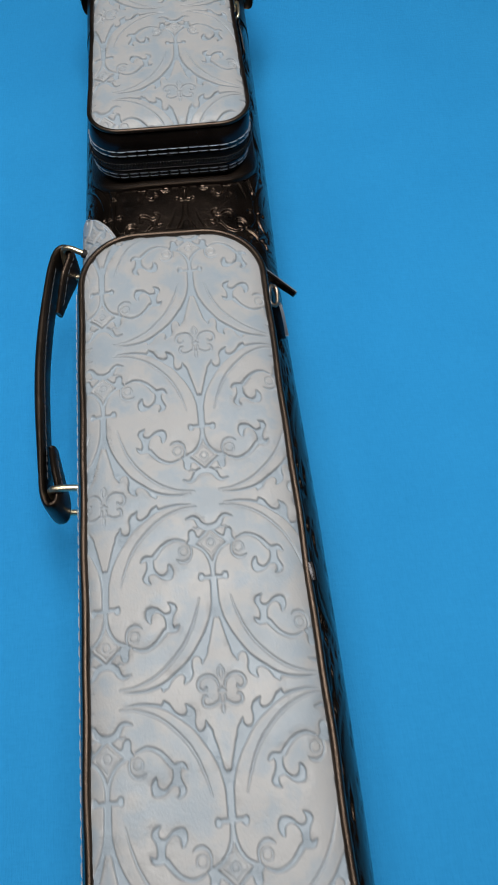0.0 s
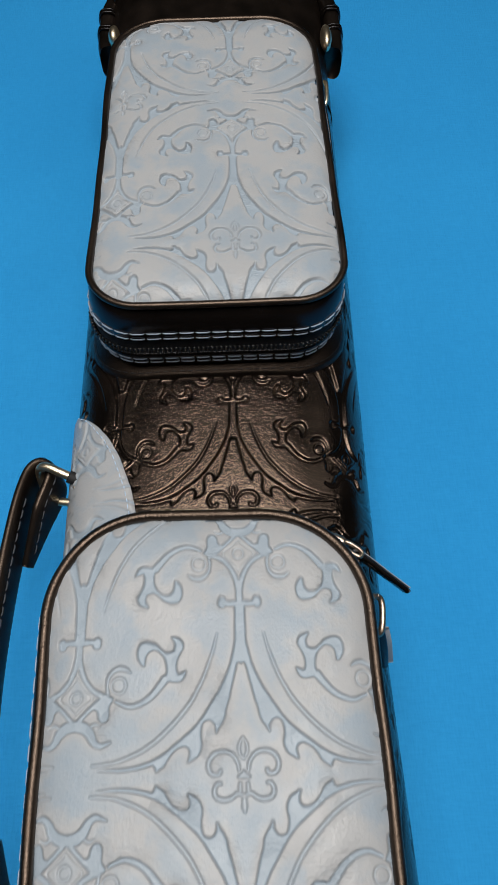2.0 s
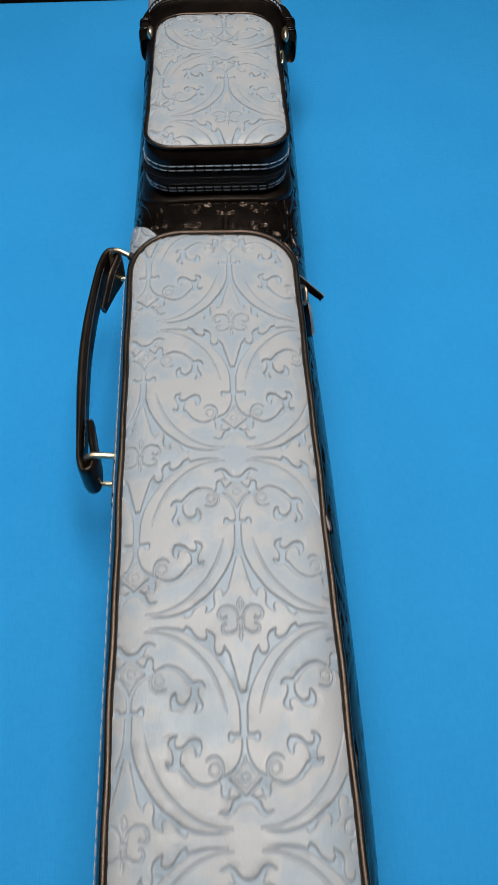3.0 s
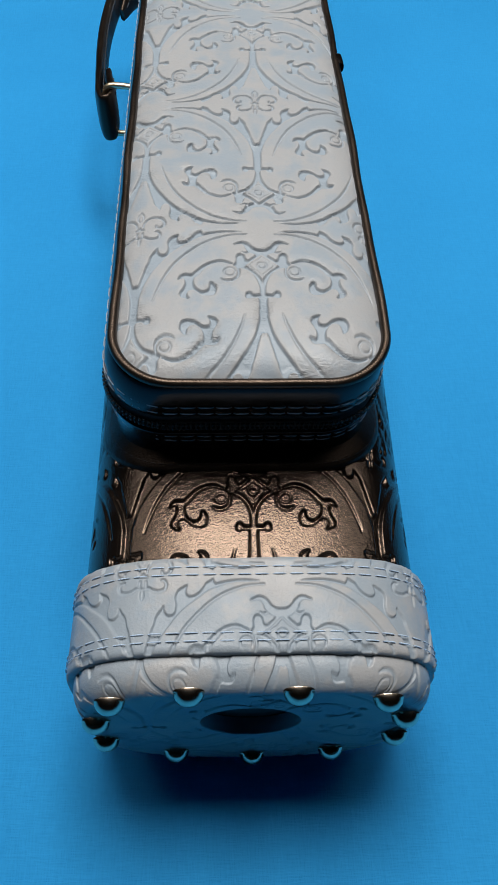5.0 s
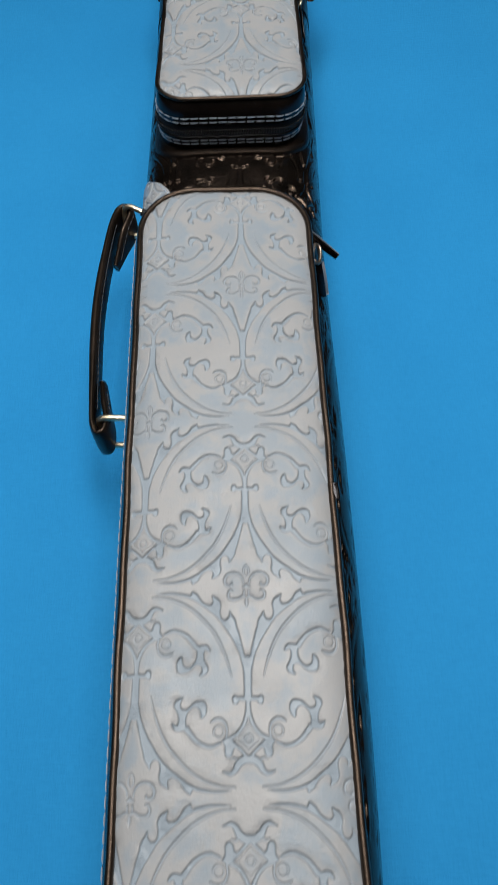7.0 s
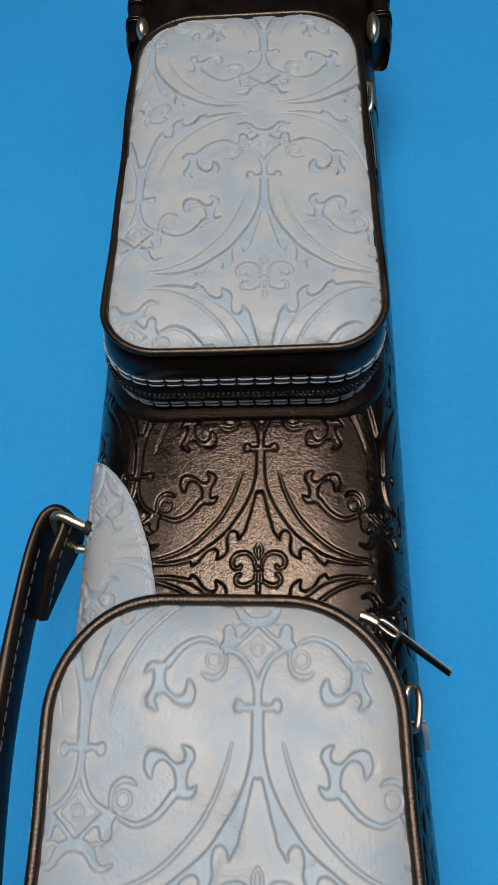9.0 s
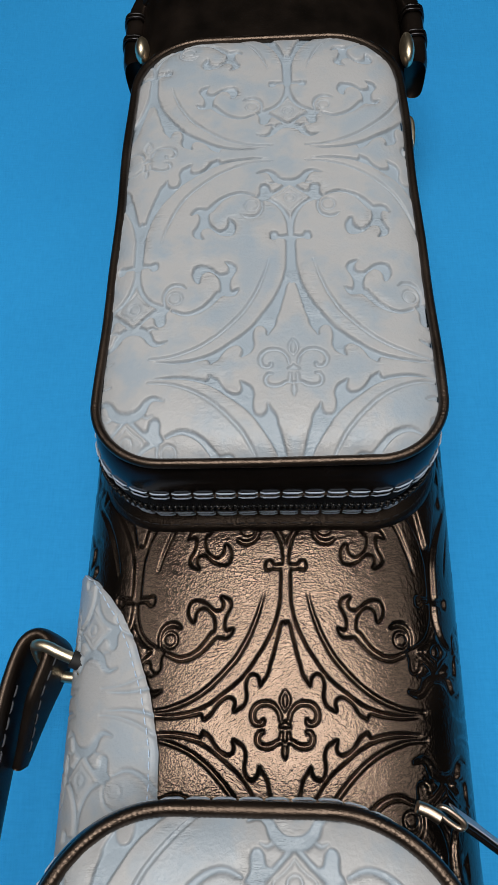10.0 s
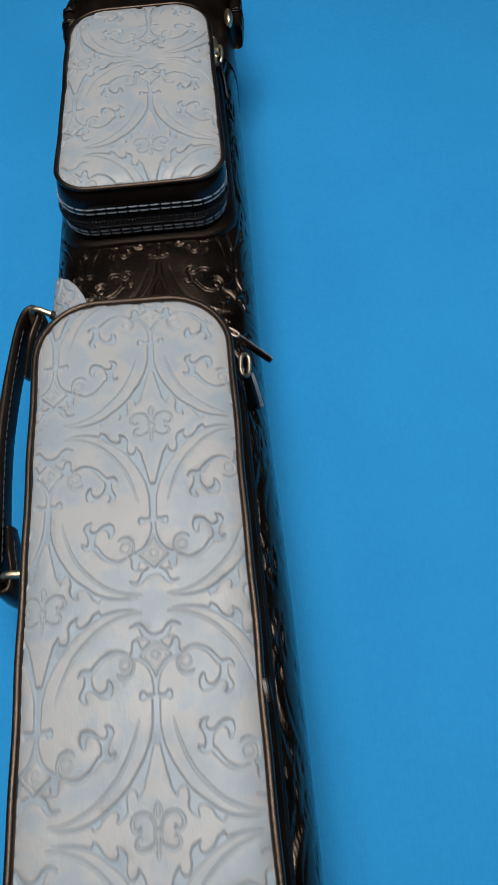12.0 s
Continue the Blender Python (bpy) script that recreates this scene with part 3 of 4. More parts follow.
def end_cap():
    n = 900
    rows = []
    bend = np.linspace(0, math.pi / 2, 30)
    levels = [(0.0330 - 0.0003 * k, 0.0006) for k in range(18)] + [(0.0272 - 0.0082 * math.sin(a), 0.0006 - 0.0062 * (1 - math.cos(a))) for a in bend]
    K = len(levels)
    for y, grow in levels:
        x, z, _, _, s = oval(grow, n)
        rows.append(np.stack([x, np.full_like(x, y), z], -1))
    side = np.array(rows)
    rim = rows[-1]
    a = np.linspace(0, 2 * math.pi, n, endpoint=False)
    hole = np.stack([-0.0045 + 0.0165 * np.sin(a), np.full_like(a, 0.0190), 0.058 + 0.0165 * np.cos(a)], -1)
    k = np.linspace(0, 1, 90)[1:, None, None]
    face = rim[None] * (1 - k) + hole[None] * k
    lip = np.stack([hole + np.array([0, d, 0]) for d in (0.0006, 0.006)])
    P = np.concatenate([side, face, lip])
    h = np.concatenate([np.zeros(side.shape[:2]), tooling(face[..., 0], face[..., 2], 0.004, 0.020), np.zeros(lip.shape[:2])])
    _, _, _, _, s = oval(0.0, n)
    h[K:-2] *= np.clip((1 - k) / 0.12, 0, 1)[..., 0]
    h[:K] = tooling(s[None] + 0 * side[:, :, 0], side[:, :, 1], 0.0085, -0.0010)
    P[K:-2, :, 1] += h[K:-2] * 0.0007
    for j in range(K):
        P[j, :, 0] -= np.sign(P[j, :, 0] - CX) * h[j] * 0.0004
        P[j, :, 2] -= np.sign(P[j, :, 2] - MID) * h[j] * 0.0006
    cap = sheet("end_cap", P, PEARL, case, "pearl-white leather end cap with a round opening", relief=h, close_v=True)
    # flat black disc closing the opening at its depth
    bm = bmesh.new()
    bmesh.ops.create_circle(bm, cap_ends=True, segments=48, radius=0.0168, matrix=pose(-0.0045, 0.0246, 0.058, 90))
    part("opening_disc", bm, HOLE, cap, "black disc set back in the round opening")
    nails = [(-0.0468, 0.0850), (-0.0230, 0.0935), (0.0088, 0.0930), (0.0362, 0.0845), (-0.0540, 0.0630), (0.0450, 0.0650),
             (-0.0540, 0.0385), (0.0458, 0.0405), (-0.0310, 0.0188), (-0.0030, 0.0125), (0.0258, 0.0190)]
    shared = None
    for x, z in nails:
        if shared is None:
            bm = bmesh.new()
            bmesh.ops.create_uvsphere(bm, u_segments=24, v_segments=14, radius=0.0046)
            bmesh.ops.bisect_plane(bm, geom=bm.verts[:] + bm.edges[:] + bm.faces[:], plane_co=(0, 0, 0), plane_no=(0, 0, -1), clear_outer=True)
            bmesh.ops.scale(bm, vec=(1, 1, 0.92), verts=bm.verts)
            bmesh.ops.rotate(bm, cent=(0, 0, 0), matrix=Matrix.Rotation(math.pi / 2, 3, "X"), verts=bm.verts)
            first = part("dome_nail", bm, CHROME, cap, "polished nickel dome nail")
            shared = first.data
        else:
            first = new("dome_nail", shared)
            first.parent = cap
            tagged(first, "polished nickel dome nail")
        first.location = (x, 0.0189, z)


end_cap()


# ---- zipped pockets ----
class Outline:
    """A rounded oblong, narrowing slightly from y0 to y1."""

    def __init__(self, x0, x1, y0, y1, r0, r1, narrow, skew=0.0):
        self.box, self.r0, self.r1, self.narrow, self.skew = (x0, x1, y0, y1), r0, r1, narrow, skew
        self.xc, self.yc = (x0 + x1) / 2, (y0 + y1) / 2

    def squeeze(self, x, y):
        return self.xc + (x - self.xc) * (1 - self.narrow * (y - self.yc)) + self.skew * (y - self.yc)

    def line(self, offset, step):
        x0, x1, y0, y1 = self.box
        pts = []
        for cx, cy, r, a in ((x1 - self.r0, y0 + self.r0, self.r0, -90), (x1 - self.r1, y1 - self.r1, self.r1, 0),
                             (x0 + self.r1, y1 - self.r1, self.r1, 90), (x0 + self.r0, y0 + self.r0, self.r0, 180)):
            for t in np.linspace(a, a + 90, 40):
                c, s = math.cos(radians(t)), math.sin(radians(t))
                pts.append((cx + r * c, cy + r * s, c, s))
        pts.append(pts[0])
        p = np.array(pts)
        run = np.concatenate([[0], np.cumsum(np.hypot(np.diff(p[:, 0]), np.diff(p[:, 1])))])
        want = np.linspace(0, run[-1], int(run[-1] / step), endpoint=False)
        x, y, nx, ny = [np.interp(want, run, p[:, c]) for c in range(4)]
        ln = np.hypot(nx, ny)
        nx, ny = nx / ln, ny / ln
        return self.squeeze(x + nx * offset, y + ny * offset), y + ny * offset, nx, ny

    def inside(self, edge, nu, nv):
        """A grid over the oblong pulled in by edge, and each place's distance to the rim."""
        x0, x1, y0, y1 = self.box
        x0, x1, y0, y1, r0, r1 = x0 + edge, x1 - edge, y0 + edge, y1 - edge, self.r0 - edge, self.r1 - edge
        t = np.linspace(0, 1, nv)
        bend = [y0 + r0 * (1 - np.cos(np.linspace(0, math.pi / 2, 64))), np.linspace(y0 + r0, y1 - r1, nv)[1:-1],
                y1 - r1 + r1 * np.sin(np.linspace(0, math.pi / 2, 90))]
        ys = np.concatenate(bend)
        half = (x1 - x0) / 2
        w = np.full_like(ys, half)
        low, high = ys < y0 + r0, ys > y1 - r1
        w[low] = half - r0 + np.sqrt(np.clip(r0 ** 2 - (y0 + r0 - ys[low]) ** 2, 0, None))
        w[high] = half - r1 + np.sqrt(np.clip(r1 ** 2 - (ys[high] - y1 + r1) ** 2, 0, None))
        U, Y = np.meshgrid(np.linspace(-1, 1, nu), ys)
        X = self.xc + U * w[:, None]
        # distance to the rim of the rounded oblong
        qx, r = np.abs(X - self.xc), np.where(Y < self.yc, r0, r1)
        qy = np.abs(Y - (y0 + y1) / 2)
        ax, ay = qx - (half - r), qy - ((y1 - y0) / 2 - r)
        d = r - np.where((ax > 0) & (ay > 0), np.hypot(np.maximum(ax, 0), np.maximum(ay, 0)), np.maximum(ax, ay))
        return self.squeeze(X, Y), Y, np.clip(d, 0, None)


def clamp_x(x, reach=0.0552):
    return np.clip(x, CX - reach, CX + reach)


def pocket(name, label, out, level, slope, lily, nu, nv, cord, lean=0.0, deep=1.0, sag=0.0, flare=0.0, drawn=0.0):
    """A zipped pocket: padded panel, piping, gussets, zipper; its lid lies at level, sloping along y."""

    def lid(y):
        return level + slope * (np.asarray(y) - out.yc) - sag * np.clip((out.yc - np.asarray(y)) / 0.18, 0, 1.1) ** 2

    root = new(name)
    root.parent = case
    tagged(root, label)
    # padded lid panel
    X, Y, d = out.inside(cord * 1.3, nu, nv)
    # towards the far end the hide is drawn together
    V = Y + drawn * np.clip(Y - lily[1] - 0.055, 0, None)
    h = tooling(X, V, *lily)
    fade = np.clip(d / 0.004, 0, 1)
    ragged = (0.0002 * np.sin(Y * 900 + X * 700) + 0.0002 * np.sin(Y * 390 - X * 480)) * np.exp(-d / 0.0011)
    Z = lid(Y) - 0.0036 * np.exp(-d / 0.0042) - 0.0014 * np.exp(-d / 0.018) - h * 0.0012 * (0.35 + 0.65 * fade) + ragged
    Z += 0.0005 * np.sin(X * 61 + 1) * np.sin(Y * 47 + 2)
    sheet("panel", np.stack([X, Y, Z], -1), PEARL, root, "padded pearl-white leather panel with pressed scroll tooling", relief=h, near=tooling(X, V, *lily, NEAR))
    # corded piping
    x, y, nx, ny = out.line(-cord, 0.00030)
    wave = 0.0003 * np.sin(y * 110 + x * 60) * np.sin(y * 37)
    path = np.stack([x + nx * wave, y + ny * wave, lid(y) - 0.0042 + 0.0003 * np.sin(y * 60)], -1)
    sheet("piping", tube(path, cord, 10, True, ripple=lambda i, a: (0.000042 if cord > 0.0015 else 0.00002) * np.cos(i * 1.70 + a)), PIPING, root,
          "dark bronze-black corded leather piping", close_u=True, close_v=True)

    def wall(part_name, levels, mat, text=""):
        rows = []
        for off, drop, rest in levels:
            drop = drop if rest else drop * (1 + (deep - 1) * min(1.0, drop / 0.012))
            x, y, nx, ny = out.line(0.0, 0.0016)
            off = off - ((0.0080 if rest else 0.0040) * np.clip(ny, 0, 1) if rest or drop > 0.02 else 0.0)
            off = off + lean * np.clip(-nx, 0, 1) * (1.0 if rest else min(1.0, max(0.0, (drop - 0.005) / 0.006)))
            off = off + flare * np.clip(-ny, 0, 1) * ((0.7 if rest and drop > 0.005 else 0.0) if rest else min(1.0, max(0.0, (drop - 0.004) / 0.008)))
            x2, y2 = x + nx * off, y + ny * off
            x2 = x2 - (0.0016 if rest else 0.0016 * min(1.0, drop / 0.03))
            x2 = clamp_x(x2) if rest else x2
            low = body_z(x2) + drop
            z = low if rest else np.maximum(lid(y2) - drop, body_z(clamp_x(x2)) + 0.002)
            rows.append(np.stack([x2, y2, z], -1))
        return sheet(part_name, np.array(rows), mat, root, text, close_v=True)

    wall("upper_gusset", [(-0.0026, 0.0040, 0), (-0.0012, 0.0056, 0), (-0.0006, 0.0080, 0), (-0.0003, 0.0115, 0), (-0.0003, 0.0150, 0),
                          (-0.0007, 0.0162, 0), (-0.0018, 0.0163, 0)], GUSSET, "smooth black leather gusset")
    wall("zipper_tape", [(-0.0012, 0.0158, 0), (-0.0006, 0.0196, 0), (-0.0014, 0.0236, 0)], TAPE, "black woven zipper tape")
    wall("lower_gusset", [(-0.0018, 0.0230, 0), (-0.0002, 0.0231, 0), (-0.0004, 0.0242, 0), (-0.0012, 0.0290, 0), (-0.0016, 0.0060, 1),
                          (-0.0016, 0.0010, 1)], GUSSET, "smooth black leather gusset")
    wall("base_welt", [(-0.0020, 0.0036, 1), (0.0006, 0.0030, 1), (0.0026, 0.0025, 1), (0.0044, 0.0021, 1), (0.0050, 0.0014, 1), (0.0052, -0.0006, 1)], WELT,
         "black leather welt stitched to the tube")

    def along(off, drop):
        drop = drop * (1 + (deep - 1) * min(1.0, drop / 0.012))
        x, y, nx, ny = [np.append(c, c[0]) for c in out.line(off, 0.0010)]
        out_by = flare * np.clip(-ny, 0, 1) * min(1.0, max(0.0, (drop - 0.004) / 0.008))
        x, y = x + nx * out_by, y + ny * out_by
        y = y - (0.0040 * np.clip(ny, 0, 1) if drop > 0.02 else 0.0)
        return np.stack([x - 0.0016 * min(1.0, drop / 0.03) - lean * np.clip(-nx, 0, 1), y, lid(y) - drop], -1), np.stack([nx, ny, 0 * nx], -1)

    for off, drop in ((-0.0001, 0.0118), (-0.0001, 0.0143), (-0.0005, 0.0250), (-0.0008, 0.0272)):
        p, m = along(off, drop)
        stitches("stitching", p, m, 0.0050, 0.0007, 0.00029, THREAD, root, "pale blue thread stitches")
    for drop in (0.0187, 0.0204):
        p, m = along(0.0001, drop)
        stitches("zipper_teeth", p, m, 0.0010, 0.0006, 0.00072, TEETH, root, "black nylon zipper teeth")
    x, y, nx, ny = out.line(0.0036, 0.0010)
    x, y = clamp_x(x - 0.0016 - 0.0080 * nx * np.clip(ny, 0, 1)), y - 0.0080 * np.clip(ny, 0, 1)
    stitches("stitching", np.stack([x, y, body_z(x) + 0.0025], -1), np.stack([0 * x, 0 * x, 1 + 0 * x], -1), 0.0022, 0.0009, 0.00020, TAPE, root,
             "black thread stitches")
    return root


BIG = Outline(-0.0513, 0.0391, 0.0984, 0.4615, 0.0215, 0.0300, 0.0, -0.013)
SMALL = Outline(-0.0482, 0.0400, 0.5346, 0.6888, 0.0180, 0.0240, 0.38, 0.0)
large_pocket = pocket("large_pocket", "long pearl-white zipped accessory pocket with black piping", BIG, 0.1392, -0.012, (0.0005, 0.2408), 320, 1120, 0.0016, 0.0021, 1.22, 0.0036)
small_pocket = pocket("small_pocket", "short pearl-white zipped accessory pocket with black piping", SMALL, 0.1330, -0.022, (0.0025, 0.5602), 300, 500, 0.0013, 0.0, 1.22, 0.0, 0.0032, 0.15)


def leather_tab(name, path, wide, thick, mat, parent, label, up=(0, 0, 1)):
    line = spline(path, 8)
    if not np.isscalar(wide):
        wide = np.linspace(wide[0], wide[1], len(line))
    return sheet(name, ribbon(line, up, wide, thick), mat, parent, label, close_v=True, caps=True)


def wire(name, path, r, mat, parent, label, closed=False, wide=1.0, up=(0, 0, 1)):
    p = spline(path, 8)
    return sheet(name, tube(p, r, 10, False, up, wide), mat, parent, label, close_v=True, caps=True)


# zip pulls of the long pocket, at its upper corner
def oblong(c, a, b, u, v):
    """A ring of places about c with half-lengths a and b along u and v."""
    c, u, v = [np.asarray(q, float) for q in (c, u, v)]
    return [tuple(c + u * a * math.copysign(abs(math.cos(t)) ** 0.7, math.cos(t)) + v * b * math.copysign(abs(math.sin(t)) ** 0.7, math.sin(t)))
            for t in np.linspace(0, 2 * math.pi, 17)]


leather_tab("zipper_slider", [(0.0345, 0.443, 0.1190), (0.0350, 0.437, 0.1190), (0.0352, 0.431, 0.1190)], 0.0070, 0.0030, CHROME, large_pocket, "polished nickel zipper slider")
wire("pull_ring", oblong((0.0414, 0.4352, 0.1088), 0.0056, 0.0024, (0.10, 0.99, 0.1), (0.85, -0.1, -0.5)), 0.0010, BRONZE, large_pocket, "pale bronze pull ring")
leather_tab("pull_tab", [(0.0418, 0.4310, 0.1065), (0.0428, 0.4280, 0.1000), (0.0436, 0.4255, 0.0925), (0.0440, 0.4238, 0.0860)], (0.0040, 0.0066), 0.0014, GUSSET, large_pocket, "black leather pull tab", up=(1.0, 0.0, 0.1))
leather_tab("tab_face", [(0.0432, 0.4318, 0.1060), (0.0443, 0.4290, 0.1000), (0.0452, 0.4266, 0.0925), (0.0458, 0.4250, 0.0862)], (0.0040, 0.0064), 0.0007, PEARL, large_pocket, "pearl-white leather face of the pull tab", up=(1.0, 0.0, 0.1))
leather_tab("zipper_slider", [(0.0282, 0.4598, 0.1108), (0.0308, 0.4588, 0.1108), (0.0332, 0.4574, 0.1108)], 0.0044, 0.0028, BRONZE, large_pocket, "pale bronze zipper slider")
wire("pull_ring", oblong((0.0368, 0.4572, 0.1050), 0.0034, 0.0012, (0.80, -0.58, -0.1), (0.55, 0.66, 0.50)), 0.0007, BRONZE, large_pocket, "worn bronze pull ring")
leather_tab("pull_tab", [(0.0388, 0.4584, 0.1000), (0.0432, 0.4556, 0.0985), (0.0490, 0.4516, 0.0960), (0.0552, 0.4476, 0.0930)], (0.0092, 0.0050), 0.0006, PEARL, large_pocket, "pearl-white leather pull tab with a black back", up=(-0.08, -0.19, 0.97))
leather_tab("tab_back", [(0.0384, 0.4572, 0.0998), (0.0427, 0.4544, 0.0983), (0.0485, 0.4504, 0.0958), (0.0547, 0.4464, 0.0928)], (0.0106, 0.0062), 0.0018, GUSSET, large_pocket, "black leather back of the pull tab", up=(-0.08, -0.19, 0.97))
# where the ends of the cording meet
leather_tab("piping_joint", [(0.0383, 0.2860, 0.1338), (0.0387, 0.2825, 0.1338), (0.0389, 0.2790, 0.1333)], 0.0046, 0.0042, GUSSET, large_pocket, "lapped joint in the leather piping")
leather_tab("zipper_slider", [(0.0392, 0.673, 0.1100), (0.0400, 0.668, 0.1100), (0.0404, 0.663, 0.1100)], 0.0065, 0.0046, BRASS, small_pocket, "polished nickel zipper slider")
wire("pull_ring", oblong((0.0420, 0.6610, 0.1090), 0.0070, 0.0028, (0.05, 0.98, 0.1), (0.7, -0.1, 0.7)), 0.0009, BRASS, small_pocket, "pale brass pull ring")
leather_tab("pull_tab", [(0.0424, 0.6560, 0.1070), (0.0438, 0.6460, 0.1030), (0.0450, 0.6340, 0.0970)], 0.0070, 0.0018, GUSSET, small_pocket, "black leather pull tab")


# ---- pearl patch under the handle ----
def handle_patch():
    x, z, nx, nz, s = oval(0.0, 1200)
    nx, nz = (-nx, -nz) if nz[0] < 0 else (nx, nz)
    order = np.argsort(s)
    s, x, z, nx, nz = s[order], x[order], z[order], nx[order], nz[order]
    upper = (s < 0)
    ys = np.concatenate([np.linspace(0.330, 0.425, 150)[:-1], np.linspace(0.425, 0.505, 200), np.linspace(0.5055, 0.520, 50)])
    # the patch's edge on the top face, as a place across
    knots_y = [0.33, 0.471, 0.485, 0.498, 0.506, 0.512, 0.517, 0.520]
    knots_x = [-0.031, -0.0335, -0.0365, -0.0412, -0.0455, -0.0500, -0.0550, -0.0588]
    edge_x = np.interp(ys, knots_y, knots_x) - sway(ys)
    top_s, top_x = s[(s < 0) & (z > MID)], x[(s < 0) & (z > MID)]
    edge_s = np.interp(edge_x, top_x, top_s)
    low_s = np.interp(0.020, z[(s < 0)], s[(s < 0)])
    low = np.minimum(np.full_like(ys, low_s), edge_s - 0.002)
    cut = np.clip((0.520 - ys) / 0.010, 0, 1) ** 0.6
    low = edge_s - (edge_s - low) * np.maximum(cut, 0.02)
    k = np.linspace(0, 1, 210)
    S = low[:, None] + (edge_s - low)[:, None] * k[None]
    Y = np.repeat(ys[:, None], len(k), 1)
    h = tooling(S, Y, -0.0490, 0.5588)
    rim = np.clip((1 - k) / 0.02, 0, 1)[None]
    off = 0.0009 * rim ** 0.5 - h * 0.0008 + 0.0006
    px, pz, qx, qz = [np.interp(S, s, c) for c in (x, z, nx, nz)]
    P = np.stack([px + qx * off + sway(Y) + swell(px, Y), Y, pz + qz * off], -1)
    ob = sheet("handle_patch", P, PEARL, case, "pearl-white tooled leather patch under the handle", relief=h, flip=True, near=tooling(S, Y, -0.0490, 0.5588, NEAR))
    row = P[:, -6][149:] + np.stack([qx[:, -6], 0 * ys, qz[:, -6]], -1)[149:] * 0.0001
    stitches("stitching", row, np.stack([qx[:, -6], 0 * ys, qz[:, -6]], -1)[149:], 0.0019, 0.0009, 0.00021, BLUETHREAD, ob, "pale thread stitches")


handle_patch()


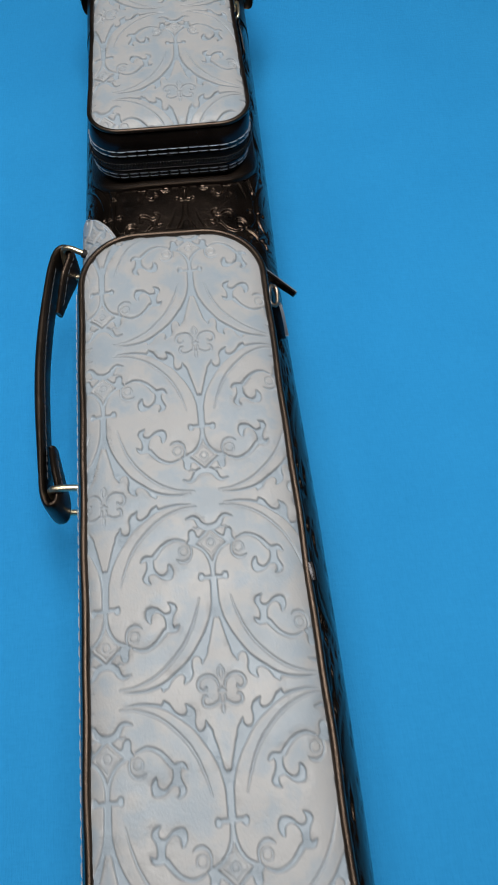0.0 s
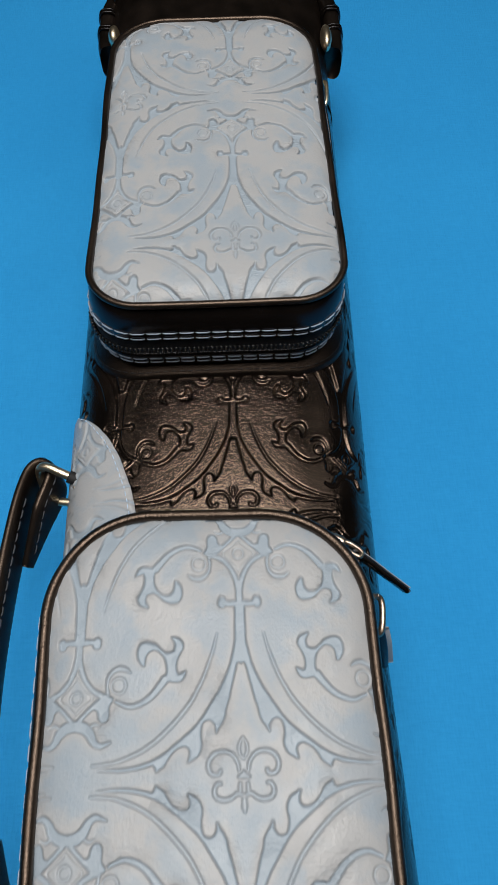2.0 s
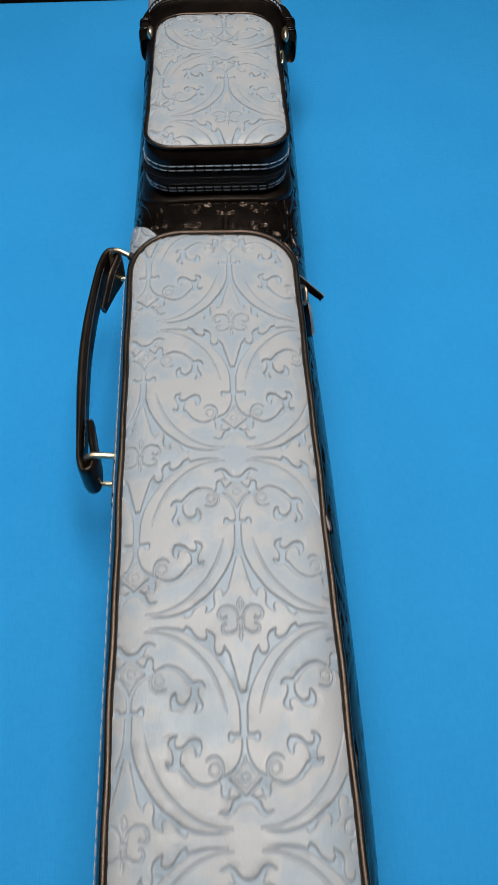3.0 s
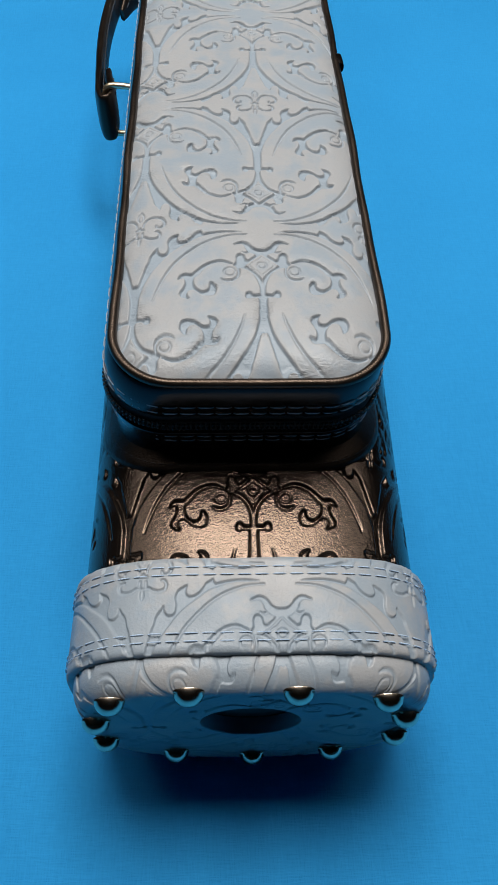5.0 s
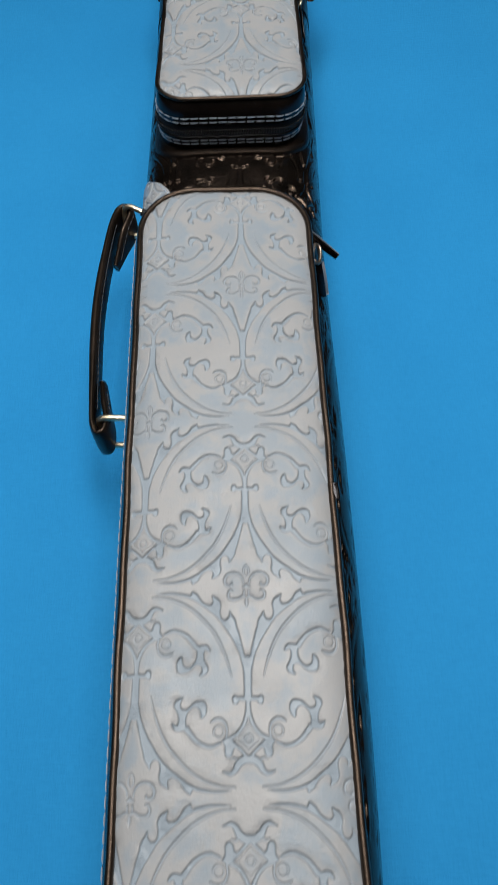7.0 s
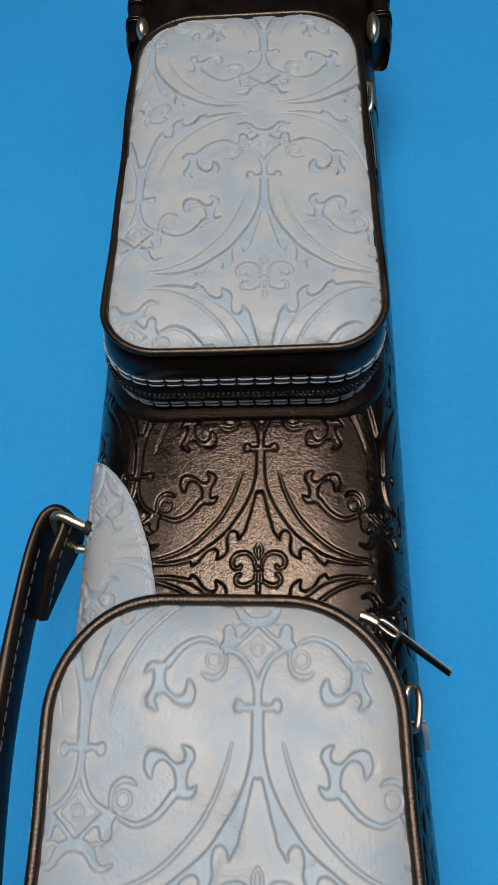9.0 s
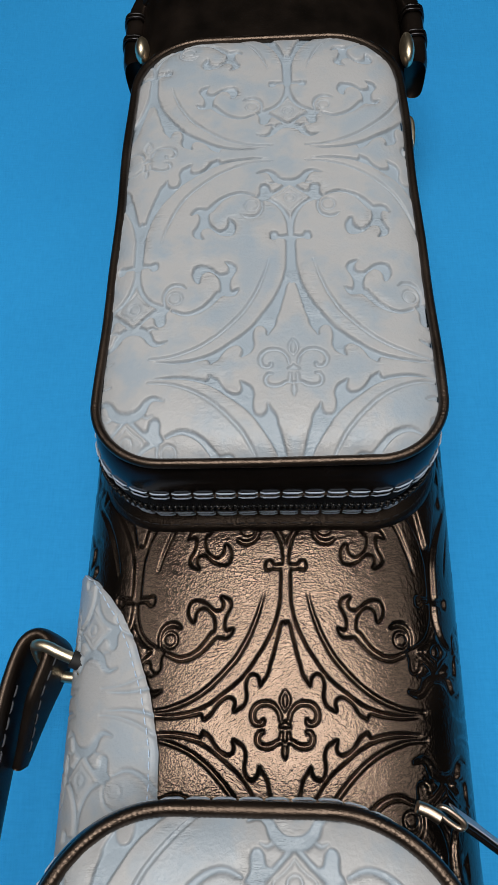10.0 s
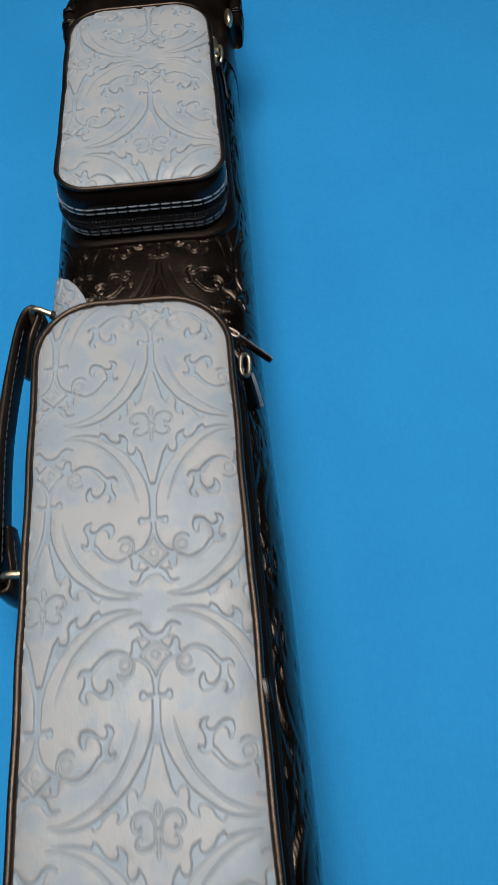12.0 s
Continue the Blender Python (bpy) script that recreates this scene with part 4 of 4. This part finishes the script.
# ---- carrying handle ----
def carrying_handle():
    root = new("handle")
    root.parent = case
    tagged(root, "padded black leather carrying handle on brass loops")
    # one strip: a trimmed end, round the upper loop, the padded middle, round the lower loop, a trimmed end; place, width and thickness
    strip = [(-0.0792, 0.4675, 0.0640, 0.008, 0.0030), (-0.0765, 0.4760, 0.0663, 0.014, 0.0033), (-0.0730, 0.4870, 0.0692, 0.0220, 0.0044),
             (-0.0696, 0.4970, 0.0700, 0.0240, 0.0045), (-0.0700, 0.5014, 0.0700, 0.0240, 0.0045), (-0.0737, 0.5032, 0.0700, 0.0240, 0.0045),
             (-0.0776, 0.4998, 0.0702, 0.0240, 0.0045), (-0.0804, 0.4890, 0.0710, 0.0230, 0.0045), (-0.0828, 0.4710, 0.0714, 0.0212, 0.0044),
             (-0.0848, 0.4480, 0.0716, 0.0195, 0.0056), (-0.0856, 0.4240, 0.0718, 0.0190, 0.0057), (-0.0850, 0.4000, 0.0718, 0.0190, 0.0057),
             (-0.0837, 0.3770, 0.0715, 0.0205, 0.0050), (-0.0827, 0.3600, 0.0706, 0.0235, 0.0040), (-0.0816, 0.3495, 0.0698, 0.0260, 0.0043),
             (-0.0790, 0.3432, 0.0690, 0.0275, 0.0044), (-0.0752, 0.3442, 0.0690, 0.0275, 0.0044), (-0.0744, 0.3520, 0.0695, 0.0260, 0.0044),
             (-0.0766, 0.3640, 0.0712, 0.0210, 0.0042), (-0.0786, 0.3765, 0.0730, 0.0130, 0.0036)]
    p = spline([row[:3] for row in strip], 12)
    at = np.linspace(0, len(strip) - 1, len(p))
    wide, thick = [np.interp(at, range(len(strip)), [row[k] for row in strip]) for k in (3, 4)]
    sheet("strap", ribbon(p, (0, 0, 1), wide, thick), SMOOTH, root, "black leather strap with a padded middle", close_v=True, caps=True)
    for y0, slant, tilt, foot, far in ((0.4980, 0.0048, 1.0, 0.0655, 0.0), (0.3495, 0.0020, 0.1, 0.0570, 0.0044)):
        upper = [(-0.0560, y0 - 0.0042 * tilt, 0.0805), (-0.0640, y0 - 0.0012 * tilt, 0.0832), (-0.0690 - far * 0.9, y0 + 0.0010 * tilt, 0.0840), (-0.0722 - far, y0 + 0.0016 * tilt, 0.0826), (-0.0734 - far, y0 + 0.0010 * tilt, 0.0790),
                 (-0.0734 - far, y0 - slant * 0.3, foot + 0.008), (-0.0728 - far, y0 - slant * 0.8, foot + 0.001), (-0.0715 - far, y0 - slant, foot), (-0.0640, y0 - slant - 0.001, foot), (-0.0590, y0 - slant - 0.001, foot)]
        wire("grommet", [(-0.0618, y0 - 0.0022 * tilt, 0.0826), (-0.0594, y0 - 0.0031 * tilt, 0.0817), (-0.0570, y0 - 0.0040 * tilt, 0.0808)], 0.0025, HOLE, root, "black rubber sleeve on the loop")
        wire("loop", upper, 0.0017, BRASS, root, "pale brass wire loop")
        eye = [(-0.0578 - 0.0016 * math.cos(a), y0 - 0.0052 + 0.0022 * math.sin(a), 0.0800 + 0.0014 * math.cos(a)) for a in np.linspace(0, 2 * math.pi, 13)]
        wire("eyelet", eye, 0.00085, BRASS, root, "small brass eyelet at the patch")
    for a, b, side in ((84, 160, 0.0027), (6, 40, 0.0020), (200, 222, 0.0020)):
        inner = p[a:b] + np.stack([side + 0 * at[a:b], 0 * at[a:b], wide[a:b] * 0.5 - 0.0034], -1)
        stitches("stitching", inner, np.tile([0.8, 0, 0.5], (len(inner), 1)), 0.0034, 0.0010, 0.00036, DARKTHREAD, root, "dark grey thread stitches")


carrying_handle()


# ---- shoulder-strap lugs beside the collar ----
def strap_lug(side):
    root = new("strap_lug")
    root.parent = case
    tagged(root, "stitched black leather lug for the shoulder strap")

    def at(x, y, z):
        return (CX + side * (x - (0.0022 if side < 0 else -0.0012)), 0.7795 + (y - 0.776) * (0.86 if side < 0 else 0.97), z)

    z = 0.0740
    leather_tab("loop", [at(0.0520, 0.7800, z), at(0.0550, 0.7755, z), at(0.0578, 0.7660, z), at(0.0592, 0.7560, z), at(0.0594, 0.7420, z), at(0.0592, 0.7290, z), at(0.0580, 0.7225, z)],
                (0.0150, 0.0180), 0.0090, SMOOTH, root, "thick folded black leather loop")
    for y in (0.7560, 0.7535, 0.7405, 0.7380):
        around = [at(0.0592 + 0.0046 * math.copysign(abs(math.cos(a)) ** 0.6, math.cos(a)), y, z + 0.0094 * math.copysign(abs(math.sin(a)) ** 0.6, math.sin(a))) for a in np.linspace(0, 2 * math.pi, 25)]
        sheet("keeper", tube(spline(around, 4), 0.0007, 8, False, (0, 1, 0)), GUSSET, root, "thin black leather keeper band", close_v=True)
    bm = bmesh.new()
    bmesh.ops.create_uvsphere(bm, u_segments=24, v_segments=12, radius=0.0048)
    bmesh.ops.scale(bm, vec=(0.60, 1.7 if side > 0 else 1.2, 1.0), verts=bm.verts)
    stud = part("stud", bm, BRASS, root, "pale brass stud")
    stud.location = at(0.0536, 0.7240, 0.0872)


for side in (-1, 1):
    strap_lug(side)
